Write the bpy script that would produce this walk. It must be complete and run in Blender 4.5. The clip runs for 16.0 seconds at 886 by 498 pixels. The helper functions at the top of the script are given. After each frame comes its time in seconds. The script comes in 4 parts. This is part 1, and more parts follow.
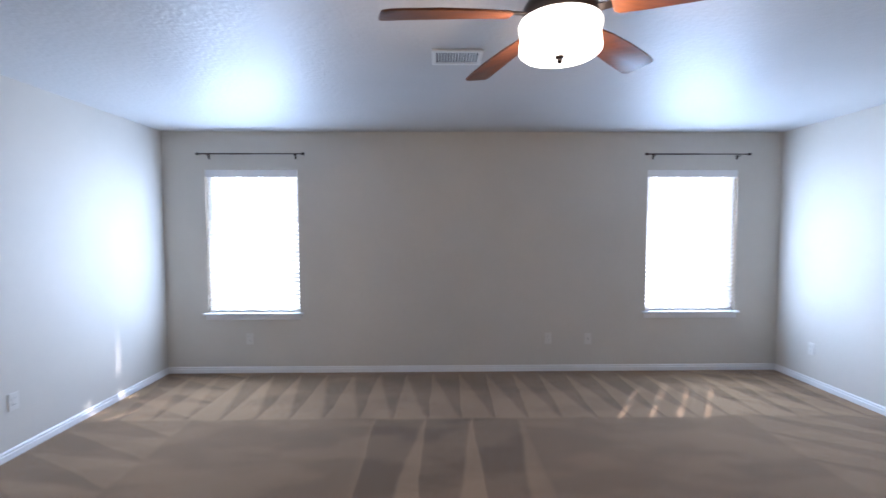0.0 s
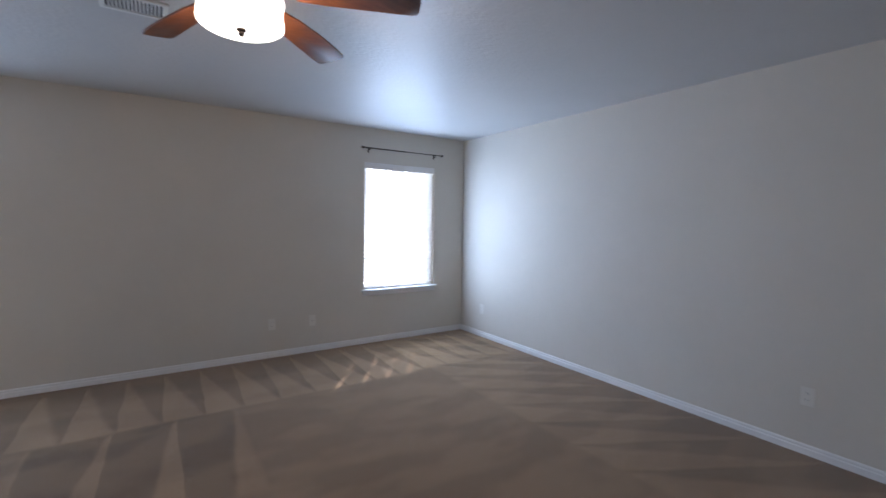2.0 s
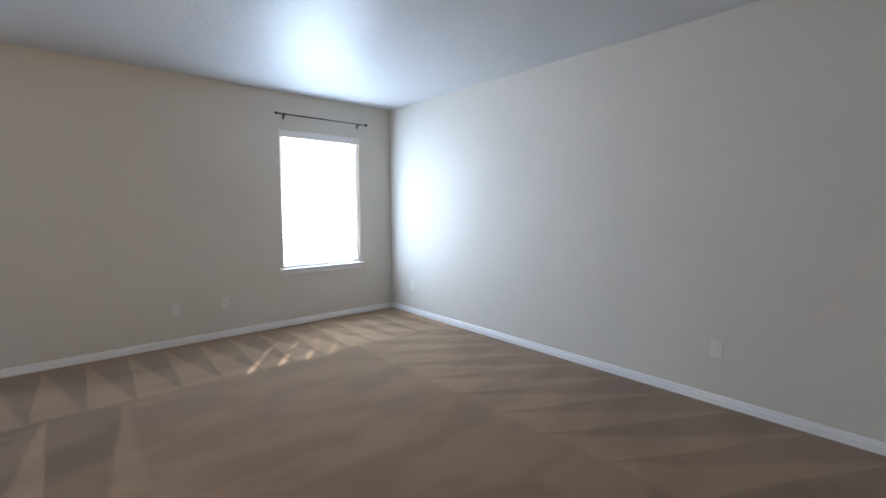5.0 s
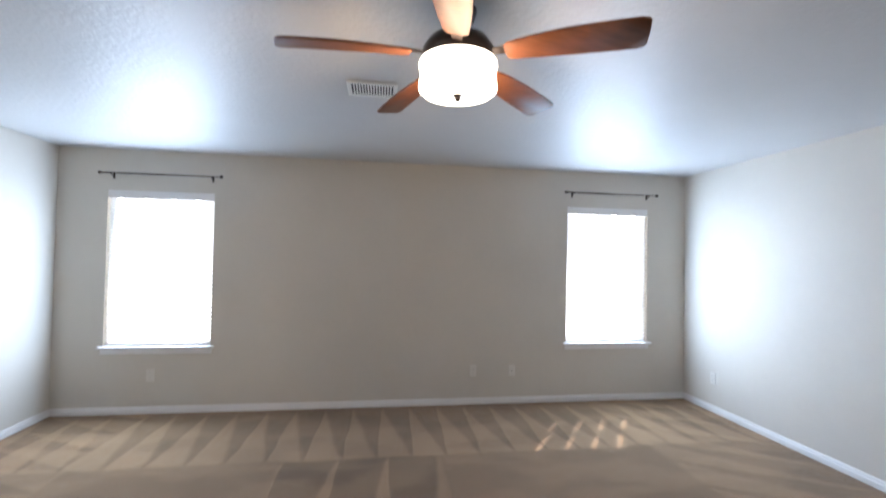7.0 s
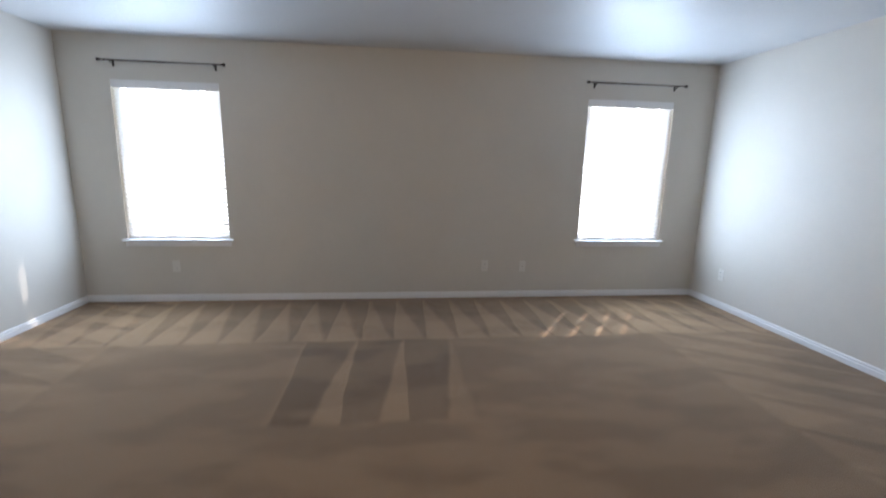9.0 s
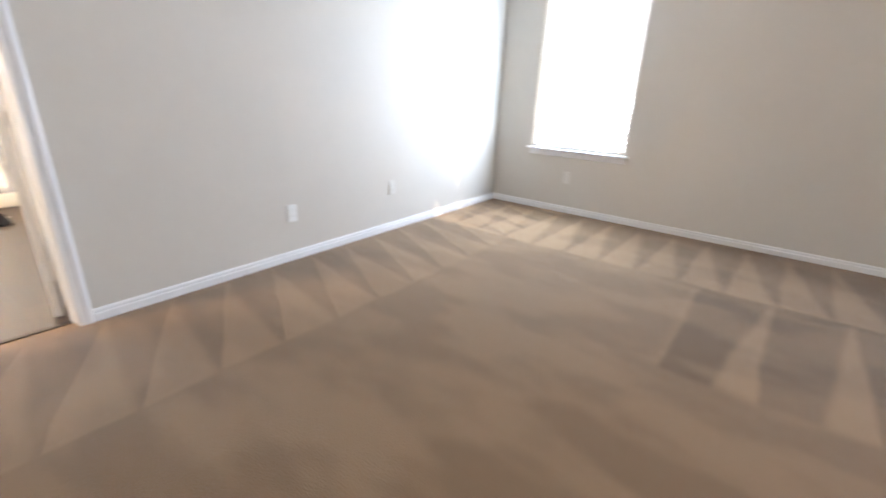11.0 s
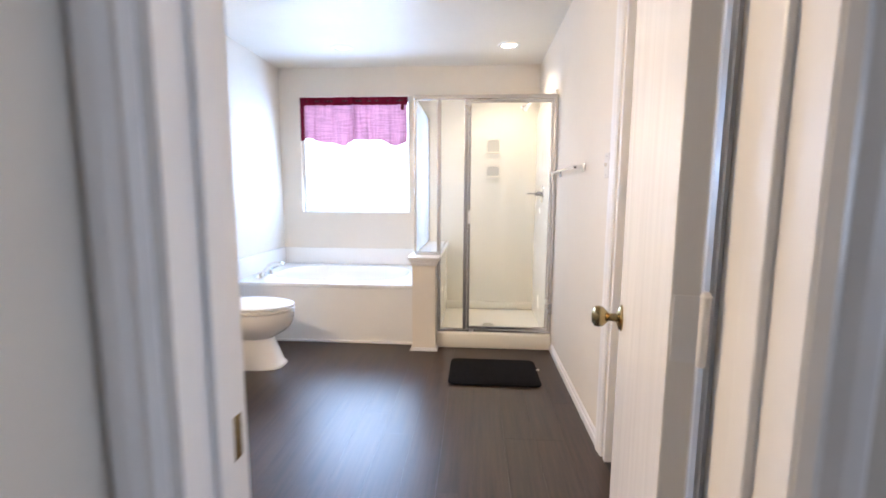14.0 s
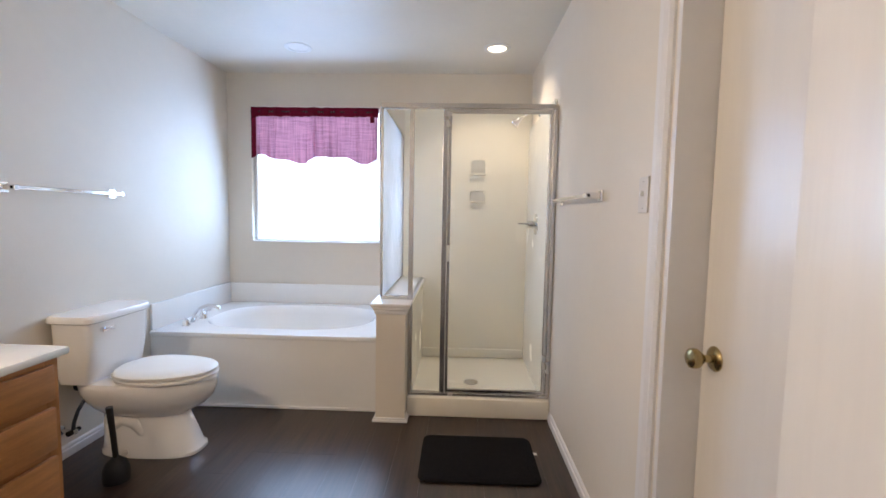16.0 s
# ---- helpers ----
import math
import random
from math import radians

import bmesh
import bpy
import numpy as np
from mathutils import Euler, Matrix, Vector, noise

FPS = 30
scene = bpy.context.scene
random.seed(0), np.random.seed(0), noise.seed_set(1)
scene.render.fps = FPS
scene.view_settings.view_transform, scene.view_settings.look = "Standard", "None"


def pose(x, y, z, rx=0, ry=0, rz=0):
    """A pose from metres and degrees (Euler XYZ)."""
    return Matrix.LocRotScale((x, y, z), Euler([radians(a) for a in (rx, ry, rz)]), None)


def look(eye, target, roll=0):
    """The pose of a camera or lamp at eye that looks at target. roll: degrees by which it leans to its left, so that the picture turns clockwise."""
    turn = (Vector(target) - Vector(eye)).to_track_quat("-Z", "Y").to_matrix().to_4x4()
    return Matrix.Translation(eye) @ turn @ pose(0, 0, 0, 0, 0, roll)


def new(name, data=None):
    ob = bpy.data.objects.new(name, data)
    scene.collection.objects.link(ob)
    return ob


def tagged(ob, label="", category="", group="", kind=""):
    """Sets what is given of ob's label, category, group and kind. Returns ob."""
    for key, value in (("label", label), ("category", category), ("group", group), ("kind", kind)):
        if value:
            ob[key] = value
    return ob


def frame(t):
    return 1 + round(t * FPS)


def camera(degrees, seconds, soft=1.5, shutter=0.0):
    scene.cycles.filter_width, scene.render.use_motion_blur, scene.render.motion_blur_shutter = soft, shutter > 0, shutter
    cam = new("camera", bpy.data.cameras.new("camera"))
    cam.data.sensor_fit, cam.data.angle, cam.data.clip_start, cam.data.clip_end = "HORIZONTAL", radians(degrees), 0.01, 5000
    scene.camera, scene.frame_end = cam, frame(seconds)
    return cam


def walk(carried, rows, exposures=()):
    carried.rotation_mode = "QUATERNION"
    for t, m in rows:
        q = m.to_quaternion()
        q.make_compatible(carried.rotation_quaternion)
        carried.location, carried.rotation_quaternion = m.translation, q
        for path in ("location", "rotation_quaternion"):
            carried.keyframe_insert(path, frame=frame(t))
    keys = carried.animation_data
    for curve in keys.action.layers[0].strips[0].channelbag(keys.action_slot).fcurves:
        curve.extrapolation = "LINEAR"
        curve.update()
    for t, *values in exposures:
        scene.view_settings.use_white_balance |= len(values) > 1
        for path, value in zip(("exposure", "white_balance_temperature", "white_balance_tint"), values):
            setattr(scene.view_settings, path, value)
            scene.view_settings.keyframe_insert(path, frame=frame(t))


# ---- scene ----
cam = camera(91.2, 16.0, soft=1.6, shutter=0.4)
PATH = [
    (0, (-0.058, 0.46, 1.471), (-0.029, 2.458, 1.376), -0.1),
    (0.5, (-0.009, 0.444, 1.473), (0.296, 2.418, 1.374), -0.1),
    (1, (0.037, 0.438, 1.477), (0.657, 2.337, 1.38), 0.2),
    (1.5, (0.084, 0.404, 1.466), (0.976, 2.191, 1.361), 0.7),
    (2, (0.116, 0.297, 1.409), (1.223, 1.959, 1.282), 0.9),
    (2.5, (0.153, 0.264, 1.345), (1.474, 1.758, 1.197), 0.8),
    (3, (0.149, 0.3, 1.319), (1.642, 1.616, 1.124), 1.3),
    (5.3, (0.374, 0.339, 1.263), (1.58, 1.923, 1.075), -0.7),
    (5.5, (0.329, 0.332, 1.288), (1.32, 2.061, 1.116), -0.1),
    (6, (0.176, 0.44, 1.434), (0.747, 2.345, 1.223), 0.6),
    (6.5, (0.132, 0.469, 1.446), (0.426, 2.434, 1.222), 0.6),
    (7, (0.125, 0.477, 1.483), (0.408, 2.456, 1.527), 1.1),
    (7.5, (0.13, 0.456, 1.533), (0.436, 2.41, 1.831), 0.8),
    (8, (0.137, 0.463, 1.546), (0.434, 2.414, 1.871), 0.8),
    (8.2, (0.135, 0.47, 1.521), (0.417, 2.439, 1.725), 0.8),
    (10.3, (0.053, 0.487, 1.188), (-0.071, 2.338, 0.44), 1.2),
    (10.5, (-0.06, 0.485, 1.172), (-0.497, 2.292, 0.435), 2.7),
    (11, (-0.3, 0.719, 1.137), (-1.441, 2.209, 0.444), 2.1),
    (11.5, (-0.404, 0.907, 1.127), (-2.1, 1.783, 0.531), 0.0),
    (12, (-0.795, 0.974, 1.239), (-2.739, 1.135, 0.797), 2.1),
    (12.5, (-1.15, 0.939, 1.27), (-3.111, 0.732, 0.939), 1.5),
    (13, (-1.591, 0.871, 1.226), (-3.554, 0.678, 0.897), 1.1),
    (13.5, (-1.996, 0.852, 1.202), (-3.954, 0.577, 0.903), -0.0),
    (14, (-2.376, 0.792, 1.2), (-4.355, 0.649, 0.954), 0.3),
    (14.5, (-2.683, 0.797, 1.221), (-4.667, 0.798, 0.972), -0.3),
    (15, (-2.908, 0.85, 1.254), (-4.901, 0.788, 1.105), 1.5),
    (15.5, (-3.005, 0.837, 1.262), (-4.998, 0.8, 1.098), 1.0),
    (16, (-3.045, 0.81, 1.261), (-5.038, 0.741, 1.111), 1.0),
]
EXPOSURES = [(0.0, 0.36, 6000, 19), (0.5, 0.12, 6000, 19), (1.0, -0.05, 6000, 19), (2.0, -0.05, 6150, 18), (3.2, 0.1, 6300, 17), (5.3, 0.5, 6600, 14),
             (6.0, 0.6, 6600, 15), (7.0, 0.55, 6600, 15), (7.5, 0.2, 6600, 13), (8.2, 0.05, 6550, 14), (10.3, 0.9, 6950, 16), (11.0, 1.22, 7000, 17),
             (12.0, 1.0, 6850, 17), (12.8, 0.62, 6700, 19), (13.5, 0.22, 6500, 19), (14.2, -0.31, 6600, 19), (15.0, -0.62, 6650, 18), (16.0, -0.92, 6700, 18)]
walk(cam, [(t, look(eye, target, roll)) for t, eye, target, roll in PATH], EXPOSURES)

# ---- light ----
SUN_AZ = (0.57, 0.82)
sky = bpy.data.worlds.new("sky")
scene.world = sky
sky.use_nodes = True
sn = sky.node_tree
sky_tex = sn.nodes.new("ShaderNodeTexSky")
sky_tex.sky_type = 'NISHITA'
sky_tex.sun_disc = False
sky_tex.sun_elevation = radians(44)
sky_tex.sun_rotation = math.atan2(SUN_AZ[0], SUN_AZ[1])
sn.links.new(sky_tex.outputs[0], sn.nodes["Background"].inputs[0])
sn.nodes["Background"].inputs[1].default_value = 0.12


def lamp(name, kind, energy, m, color=(1, 1, 1), **more):
    d = bpy.data.lights.new(name, kind)
    d.energy, d.color = energy, color
    if kind == 'AREA':
        d.shape, d.size, d.size_y = 'RECTANGLE', more["w"], more["h"]
        d.spread = more.get("spread", math.pi)
    if kind == 'SUN':
        d.angle = radians(0.5)
    if kind in ('POINT', 'SPOT'):
        d.shadow_soft_size = more["r"]
    if kind == 'SPOT':
        d.spot_size, d.spot_blend = radians(more["cone"]), 0.6
    ob = new(name, d)
    ob.matrix_world = m
    return ob


lamp("sun", 'SUN', 5.0, look((SUN_AZ[0] * 10, SUN_AZ[1] * 10, 9.6), (0, 0, 0)), (1, 0.97, 0.93))
DAY = (0.50, 0.72, 1.0)
lamp("window_daylight", 'AREA', 45, look((-1.913, 4.8655, 1.31), (-1.913, 0, 1.31)), DAY, w=0.88, h=1.34)
lamp("window_daylight", 'AREA', 45, look((2.549, 4.8655, 1.31), (2.549, 0, 1.31)), DAY, w=0.88, h=1.34)
lamp("bath_daylight", 'AREA', 43, look((-6.70, -0.41, 1.59), (0, -0.41, 0.0)), (0.32, 0.58, 1.0), w=1.05, h=1.08)
lamp("fan_bulb", 'POINT', 12, pose(0.403, 2.107, 2.165), (1, 0.72, 0.45), r=0.05)
lamp("shower_bulb", 'SPOT', 58, look((-6.187, 1.057, 2.43), (-6.187, 1.057, 0)), (1, 0.86, 0.64), r=0.05, cone=128)
lamp("vanity_bulbs", 'AREA', 42, look((-3.55, -1.03, 2.02), (-3.55, 0.4, 0.9)), (1, 0.82, 0.58), w=0.6, h=0.1)

# ---- materials ----
def material(name, color, rough=0.5, metal=0.0, var=0.08, scale=6.0, bump=0.0, bscale=120.0, spec=0.5, coat=0.0, grain=None, detail=4.0):
    """A principled surface: colour varied at two scales, fine relief, uneven gloss."""
    m = bpy.data.materials.new(name)
    m.use_nodes = True
    nt = m.node_tree
    N, L = nt.nodes.new, nt.links.new
    p = nt.nodes["Principled BSDF"]
    p.inputs["Metallic"].default_value = metal
    p.inputs["Specular IOR Level"].default_value = spec
    p.inputs["Coat Weight"].default_value = coat
    tc = N("ShaderNodeTexCoord")
    src = tc.outputs["Object"]
    if grain:
        mp = N("ShaderNodeMapping")
        mp.inputs["Scale"].default_value = grain
        L(src, mp.inputs[0])
        src = mp.outputs[0]
    big, small = N("ShaderNodeTexNoise"), N("ShaderNodeTexNoise")
    big.inputs["Scale"].default_value, big.inputs["Detail"].default_value = scale, detail
    small.inputs["Scale"].default_value, small.inputs["Detail"].default_value = scale * 9, 3
    L(src, big.inputs["Vector"])
    L(src, small.inputs["Vector"])
    add = N("ShaderNodeMath")
    add.operation = 'MULTIPLY_ADD'
    add.inputs[1].default_value = 0.35
    L(small.outputs[0], add.inputs[0])
    L(big.outputs[0], add.inputs[2])
    ramp = N("ShaderNodeValToRGB")
    ramp.color_ramp.elements[0].position, ramp.color_ramp.elements[1].position = 0.42, 0.95
    ramp.color_ramp.elements[0].color = (*[c * (1 - var) for c in color], 1)
    ramp.color_ramp.elements[1].color = (*[min(1, c * (1 + var)) for c in color], 1)
    L(add.outputs[0], ramp.inputs[0])
    L(ramp.outputs[0], p.inputs["Base Color"])
    mr = N("ShaderNodeMapRange")
    mr.inputs["To Min"].default_value, mr.inputs["To Max"].default_value = max(0.03, rough - 0.07), min(1, rough + 0.07)
    L(big.outputs[0], mr.inputs[0])
    L(mr.outputs[0], p.inputs["Roughness"])
    if bump:
        tex = N("ShaderNodeTexNoise")
        tex.inputs["Scale"].default_value, tex.inputs["Detail"].default_value = bscale, 3
        L(src, tex.inputs["Vector"])
        b = N("ShaderNodeBump")
        b.inputs["Strength"].default_value, b.inputs["Distance"].default_value = bump, 0.004
        L(tex.outputs[0], b.inputs["Height"])
        L(b.outputs[0], p.inputs["Normal"])
    return m


def glass(name, tint, gloss, rough):
    m = bpy.data.materials.new(name)
    m.use_nodes = True
    nt = m.node_tree
    N, L = nt.nodes.new, nt.links.new
    nt.nodes.remove(nt.nodes["Principled BSDF"])
    t, g, x, fr, ml = N("ShaderNodeBsdfTransparent"), N("ShaderNodeBsdfGlossy"), N("ShaderNodeMixShader"), N("ShaderNodeFresnel"), N("ShaderNodeMath")
    t.inputs[0].default_value = (*tint, 1)
    g.inputs["Roughness"].default_value = rough
    ml.operation = 'MULTIPLY'
    ml.inputs[1].default_value = gloss
    L(fr.outputs[0], ml.inputs[0])
    L(ml.outputs[0], x.inputs[0])
    L(t.outputs[0], x.inputs[1])
    L(g.outputs[0], x.inputs[2])
    L(x.outputs[0], nt.nodes["Material Output"].inputs[0])
    return m


def hazy(m, amount):
    """Mixes an uneven, pale translucent share into the glass."""
    nt = m.node_tree
    N, L = nt.nodes.new, nt.links.new
    out = nt.nodes["Material Output"].inputs[0]
    base = out.links[0].from_socket
    tr, mix, tc, nz, mr = N("ShaderNodeBsdfTranslucent"), N("ShaderNodeMixShader"), N("ShaderNodeTexCoord"), N("ShaderNodeTexNoise"), N("ShaderNodeMapRange")
    tr.inputs[0].default_value = (0.88, 0.90, 0.92, 1)
    nz.inputs["Scale"].default_value, nz.inputs["Detail"].default_value = 3.0, 4
    mr.inputs["To Min"].default_value, mr.inputs["To Max"].default_value = amount * 0.6, amount * 1.4
    L(tc.outputs["Object"], nz.inputs["Vector"])
    L(nz.outputs[0], mr.inputs[0])
    L(mr.outputs[0], mix.inputs[0])
    L(base, mix.inputs[1])
    L(tr.outputs[0], mix.inputs[2])
    L(mix.outputs[0], out)
    return m


def cloth(name, color, through_color, weave=180.0):
    m = material(name, color, 0.9, var=0.12, scale=30, bump=0.3, bscale=400)
    nt = m.node_tree
    N, L = nt.nodes.new, nt.links.new
    p = nt.nodes["Principled BSDF"]
    tr, mix = N("ShaderNodeBsdfTranslucent"), N("ShaderNodeMixShader")
    tc, mx, mul = N("ShaderNodeTexCoord"), N("ShaderNodeMix"), N("ShaderNodeMath")
    mul.operation = 'ADD'
    for i, (across, up) in enumerate(((weave, 4.0), (5.0, weave))):
        mp, nz, mr = N("ShaderNodeMapping"), N("ShaderNodeTexNoise"), N("ShaderNodeMapRange")
        mp.inputs["Scale"].default_value = (1, across, up)
        nz.inputs["Scale"].default_value, nz.inputs["Detail"].default_value = 1.0, 2
        mr.inputs["From Min"].default_value, mr.inputs["From Max"].default_value = 0.32, 0.68
        mr.inputs["To Max"].default_value = 0.5
        L(tc.outputs["Object"], mp.inputs[0])
        L(mp.outputs[0], nz.inputs["Vector"])
        L(nz.outputs[0], mr.inputs[0])
        L(mr.outputs[0], mul.inputs[i])
    mx.data_type = 'RGBA'
    L(mul.outputs[0], mx.inputs[0])
    mx.inputs[6].default_value = (*[c * 0.6 for c in through_color], 1)
    mx.inputs[7].default_value = (*[min(1, c * 1.45) for c in through_color], 1)
    L(mx.outputs[2], tr.inputs[0])
    mix.inputs[0].default_value = 0.7
    L(p.outputs[0], mix.inputs[1])
    L(tr.outputs[0], mix.inputs[2])
    L(mix.outputs[0], nt.nodes["Material Output"].inputs[0])
    return m


def emitter(name, color, strength):
    m = bpy.data.materials.new(name)
    m.use_nodes = True
    p = m.node_tree.nodes["Principled BSDF"]
    p.inputs["Base Color"].default_value = (0.9, 0.88, 0.8, 1)
    p.inputs["Emission Color"].default_value = (*color, 1)
    p.inputs["Emission Strength"].default_value = strength
    return m


WALL = material("wall_paint", (0.62, 0.575, 0.51), 0.56, var=0.025, scale=2.2, bump=0.12, bscale=90, spec=0.18)
BATH_WALL = material("bath_wall_paint", (0.75, 0.69, 0.60), 0.52, var=0.025, scale=2.2, bump=0.14, bscale=70, spec=0.25)
CEIL = material("knockdown_ceiling", (0.56, 0.55, 0.54), 0.53, var=0.03, scale=3, bump=0.8, bscale=40, spec=0.95)
TRIM = material("white_trim_paint", (0.78, 0.765, 0.755), 0.32, var=0.03, scale=5, bump=0.03, bscale=60)
DOOR = material("white_door_paint", (0.80, 0.775, 0.74), 0.24, var=0.02, scale=3, bump=0.10, bscale=9, grain=(9, 9, 0.8), spec=0.5)
PLASTIC = material("white_plastic", (0.80, 0.79, 0.76), 0.35, var=0.02)
PLATE = material("ivory_plate_plastic", (0.68, 0.645, 0.59), 0.4, var=0.02)
PORCELAIN = material("white_porcelain", (0.84, 0.83, 0.81), 0.10, var=0.015, scale=4, coat=0.5)
ACRYLIC = material("white_acrylic", (0.84, 0.83, 0.80), 0.18, var=0.02, scale=4)
SHOWER = material("cream_fibreglass", (0.86, 0.82, 0.715), 0.25, var=0.02, scale=4)
MARBLE = material("cultured_marble", (0.82, 0.78, 0.69), 0.14, var=0.03, scale=7, coat=0.4)
CHROME = material("chrome", (0.82, 0.82, 0.83), 0.10, 1.0, var=0.03)
ALU = material("brushed_aluminium", (0.62, 0.61, 0.60), 0.25, 1.0, var=0.03, scale=3)
BRASS = material("antique_brass", (0.42, 0.32, 0.16), 0.24, 1.0, var=0.12, scale=25)
OAK = material("honey_oak", (0.42, 0.175, 0.055), 0.36, var=0.22, scale=3.0, bump=0.08, bscale=30, grain=(2, 14, 14))
OAK_V = material("honey_oak_upright", (0.42, 0.175, 0.055), 0.36, var=0.22, scale=3.0, bump=0.08, bscale=30, grain=(14, 14, 2))
WALNUT = material("fan_blade_walnut", (0.17, 0.058, 0.024), 0.5, var=0.30, scale=3, grain=(2, 16, 16), spec=0.25)
BRONZE = material("dark_bronze", (0.045, 0.032, 0.026), 0.35, 0.8, var=0.15)
BLACK = material("black_plastic", (0.015, 0.014, 0.014), 0.45, var=0.2, scale=20)
RUBBER = material("black_rubber", (0.012, 0.011, 0.011), 0.6, var=0.2, scale=20)
MATPILE = material("black_bath_mat", (0.010, 0.009, 0.010), 1.0, var=0.4, scale=60, bump=1.0, bscale=300, spec=0.1)
HOSE = material("dark_braided_hose", (0.05, 0.055, 0.07), 0.4, 0.6, var=0.3, scale=80)
# near-black: painted shade of vent and socket holes, and plank joints
DARK = material("hole_shade_and_joint", (0.05, 0.05, 0.055), 0.8, var=0.1)
NICHE = material("soap_dish_grey", (0.56, 0.55, 0.50), 0.3, var=0.03)
AMBER = material("amber_plugin", (0.76, 0.58, 0.36), 0.35, var=0.05)
PANE = glass("window_glass", (0.97, 0.98, 0.98), 0.6, 0.02)
SHGLASS = glass("shower_glass", (0.985, 0.985, 0.97), 0.5, 0.03)
HAZED = hazy(glass("hazed_shower_glass", (0.985, 0.985, 0.98), 0.4, 0.03), 0.30)
SHEER = cloth("sheer_purple_cloth", (0.34, 0.17, 0.27), (0.56, 0.27, 0.385), 90.0)
MAROON = cloth("maroon_cloth", (0.15, 0.010, 0.024), (0.13, 0.006, 0.017))
SHADE = emitter("lit_opal_glass", (1.0, 0.90, 0.74), 5.0)
LENS = emitter("lit_can_lens", (1.0, 0.88, 0.65), 9.0)
EARTH = material("outside_ground", (0.16, 0.15, 0.08), 0.95, var=0.3, scale=0.8)
SUN_BLOCK = material("sun_block_board", (0.6, 0.57, 0.5), 0.7, var=0.05)


def blind_material():
    m = material("white_blind_slat", (0.85, 0.85, 0.84), 0.45, var=0.02)
    nt = m.node_tree
    tr, mix = nt.nodes.new("ShaderNodeBsdfTranslucent"), nt.nodes.new("ShaderNodeMixShader")
    tr.inputs[0].default_value = (0.85, 0.87, 0.9, 1)
    mix.inputs[0].default_value = 0.6
    nt.links.new(nt.nodes["Principled BSDF"].outputs[0], mix.inputs[1])
    nt.links.new(tr.outputs[0], mix.inputs[2])
    nt.links.new(mix.outputs[0], nt.nodes["Material Output"].inputs[0])
    return m


SLAT = blind_material()


def carpet_material():
    """Beige cut pile; the nap lies in wedge-shaped vacuum strokes along the walls and in straight strokes in the room."""
    m = bpy.data.materials.new("beige_carpet")
    m.use_nodes = True
    nt = m.node_tree
    N, L = nt.nodes.new, nt.links.new
    p = nt.nodes["Principled BSDF"]
    p.inputs["Roughness"].default_value, p.inputs["Specular IOR Level"].default_value = 1.0, 0.1
    p.inputs["Sheen Weight"].default_value, p.inputs["Sheen Roughness"].default_value = 0.25, 0.5
    tc, sp = N("ShaderNodeTexCoord"), N("ShaderNodeSeparateXYZ")
    wob, wadd = N("ShaderNodeTexNoise"), N("ShaderNodeVectorMath")
    wob.inputs["Scale"].default_value = 2.3
    L(tc.outputs["Object"], wob.inputs["Vector"])
    wadd.operation = 'MULTIPLY_ADD'
    wadd.inputs[1].default_value = (0.06, 0.06, 0)
    L(wob.outputs["Color"], wadd.inputs[0])
    L(tc.outputs["Object"], wadd.inputs[2])
    L(wadd.outputs[0], sp.inputs[0])

    def op(kind, a, b=None, c=None):
        n = N("ShaderNodeMath")
        n.operation = kind
        for i, v in enumerate((a, b, c)):
            if v is None:
                continue
            if isinstance(v, (int, float)):
                n.inputs[i].default_value = v
            else:
                L(v, n.inputs[i])
        return n.outputs[0]

    def soft(v, lo, hi):
        n = N("ShaderNodeMapRange")
        n.interpolation_type = 'SMOOTHSTEP'
        n.inputs["From Min"].default_value, n.inputs["From Max"].default_value = lo, hi
        L(v, n.inputs[0])
        return n.outputs[0]

    x, y = op('SUBTRACT', sp.outputs[0], 0.03), op('SUBTRACT', sp.outputs[1], 0.03)

    def wedges(along, off, reach, period, lean):
        """Light wedges, thin at the wall and wide at their near end."""
        d = op('DIVIDE', off, reach)
        u = op('FRACT', op('DIVIDE', op('ADD', along, op('MULTIPLY', off, lean)), period))
        edge = op('SUBTRACT', op('MULTIPLY', d, 0.95), u)
        band = op('MULTIPLY', soft(op('SUBTRACT', 1.0, d), 0.0, 0.03), soft(d, 0.0, 0.05))
        return op('MULTIPLY', soft(edge, -0.10, 0.10), band), band

    far, band_n = wedges(op('ADD', x, 5.93), op('SUBTRACT', 4.80, y), 1.06, 0.265, 0.03)
    near_e = op('SUBTRACT', 3.45, x)
    right, band_e = wedges(y, near_e, 1.15, 0.36, -0.55)
    left, band_w = wedges(y, op('ADD', x, 2.77), 0.85, 0.30, 0.5)
    # straight strokes in the middle of the room
    u = op('FRACT', op('DIVIDE', op('ADD', x, 4.28), 0.375))
    fan_out = op('MULTIPLY', op('SUBTRACT', 3.75, y), 0.34)
    stripes = op('MULTIPLY', soft(op('ADD', op('SUBTRACT', u, 0.94), fan_out), -0.04, 0.06), op('MULTIPLY', soft(y, 2.60, 2.66), soft(op('SUBTRACT', 3.76, y), 0.0, 0.05)))
    mid_x = op('MULTIPLY', soft(x, -0.60, -0.50), soft(op('SUBTRACT', 0.60, x), -0.02, 0.05))
    stripes = op('MULTIPLY', stripes, mid_x)
    dark_mid = op('MULTIPLY', op('MULTIPLY', soft(y, 2.60, 2.66), soft(op('SUBTRACT', 3.76, y), 0.0, 0.05)), mid_x)
    # long soft passes everywhere
    soft_n, mp = N("ShaderNodeTexNoise"), N("ShaderNodeMapping")
    mp.inputs["Scale"].default_value = (1.2, 2.6, 1)
    mp.inputs["Rotation"].default_value = (0, 0, 0.5)
    L(tc.outputs["Object"], mp.inputs[0])
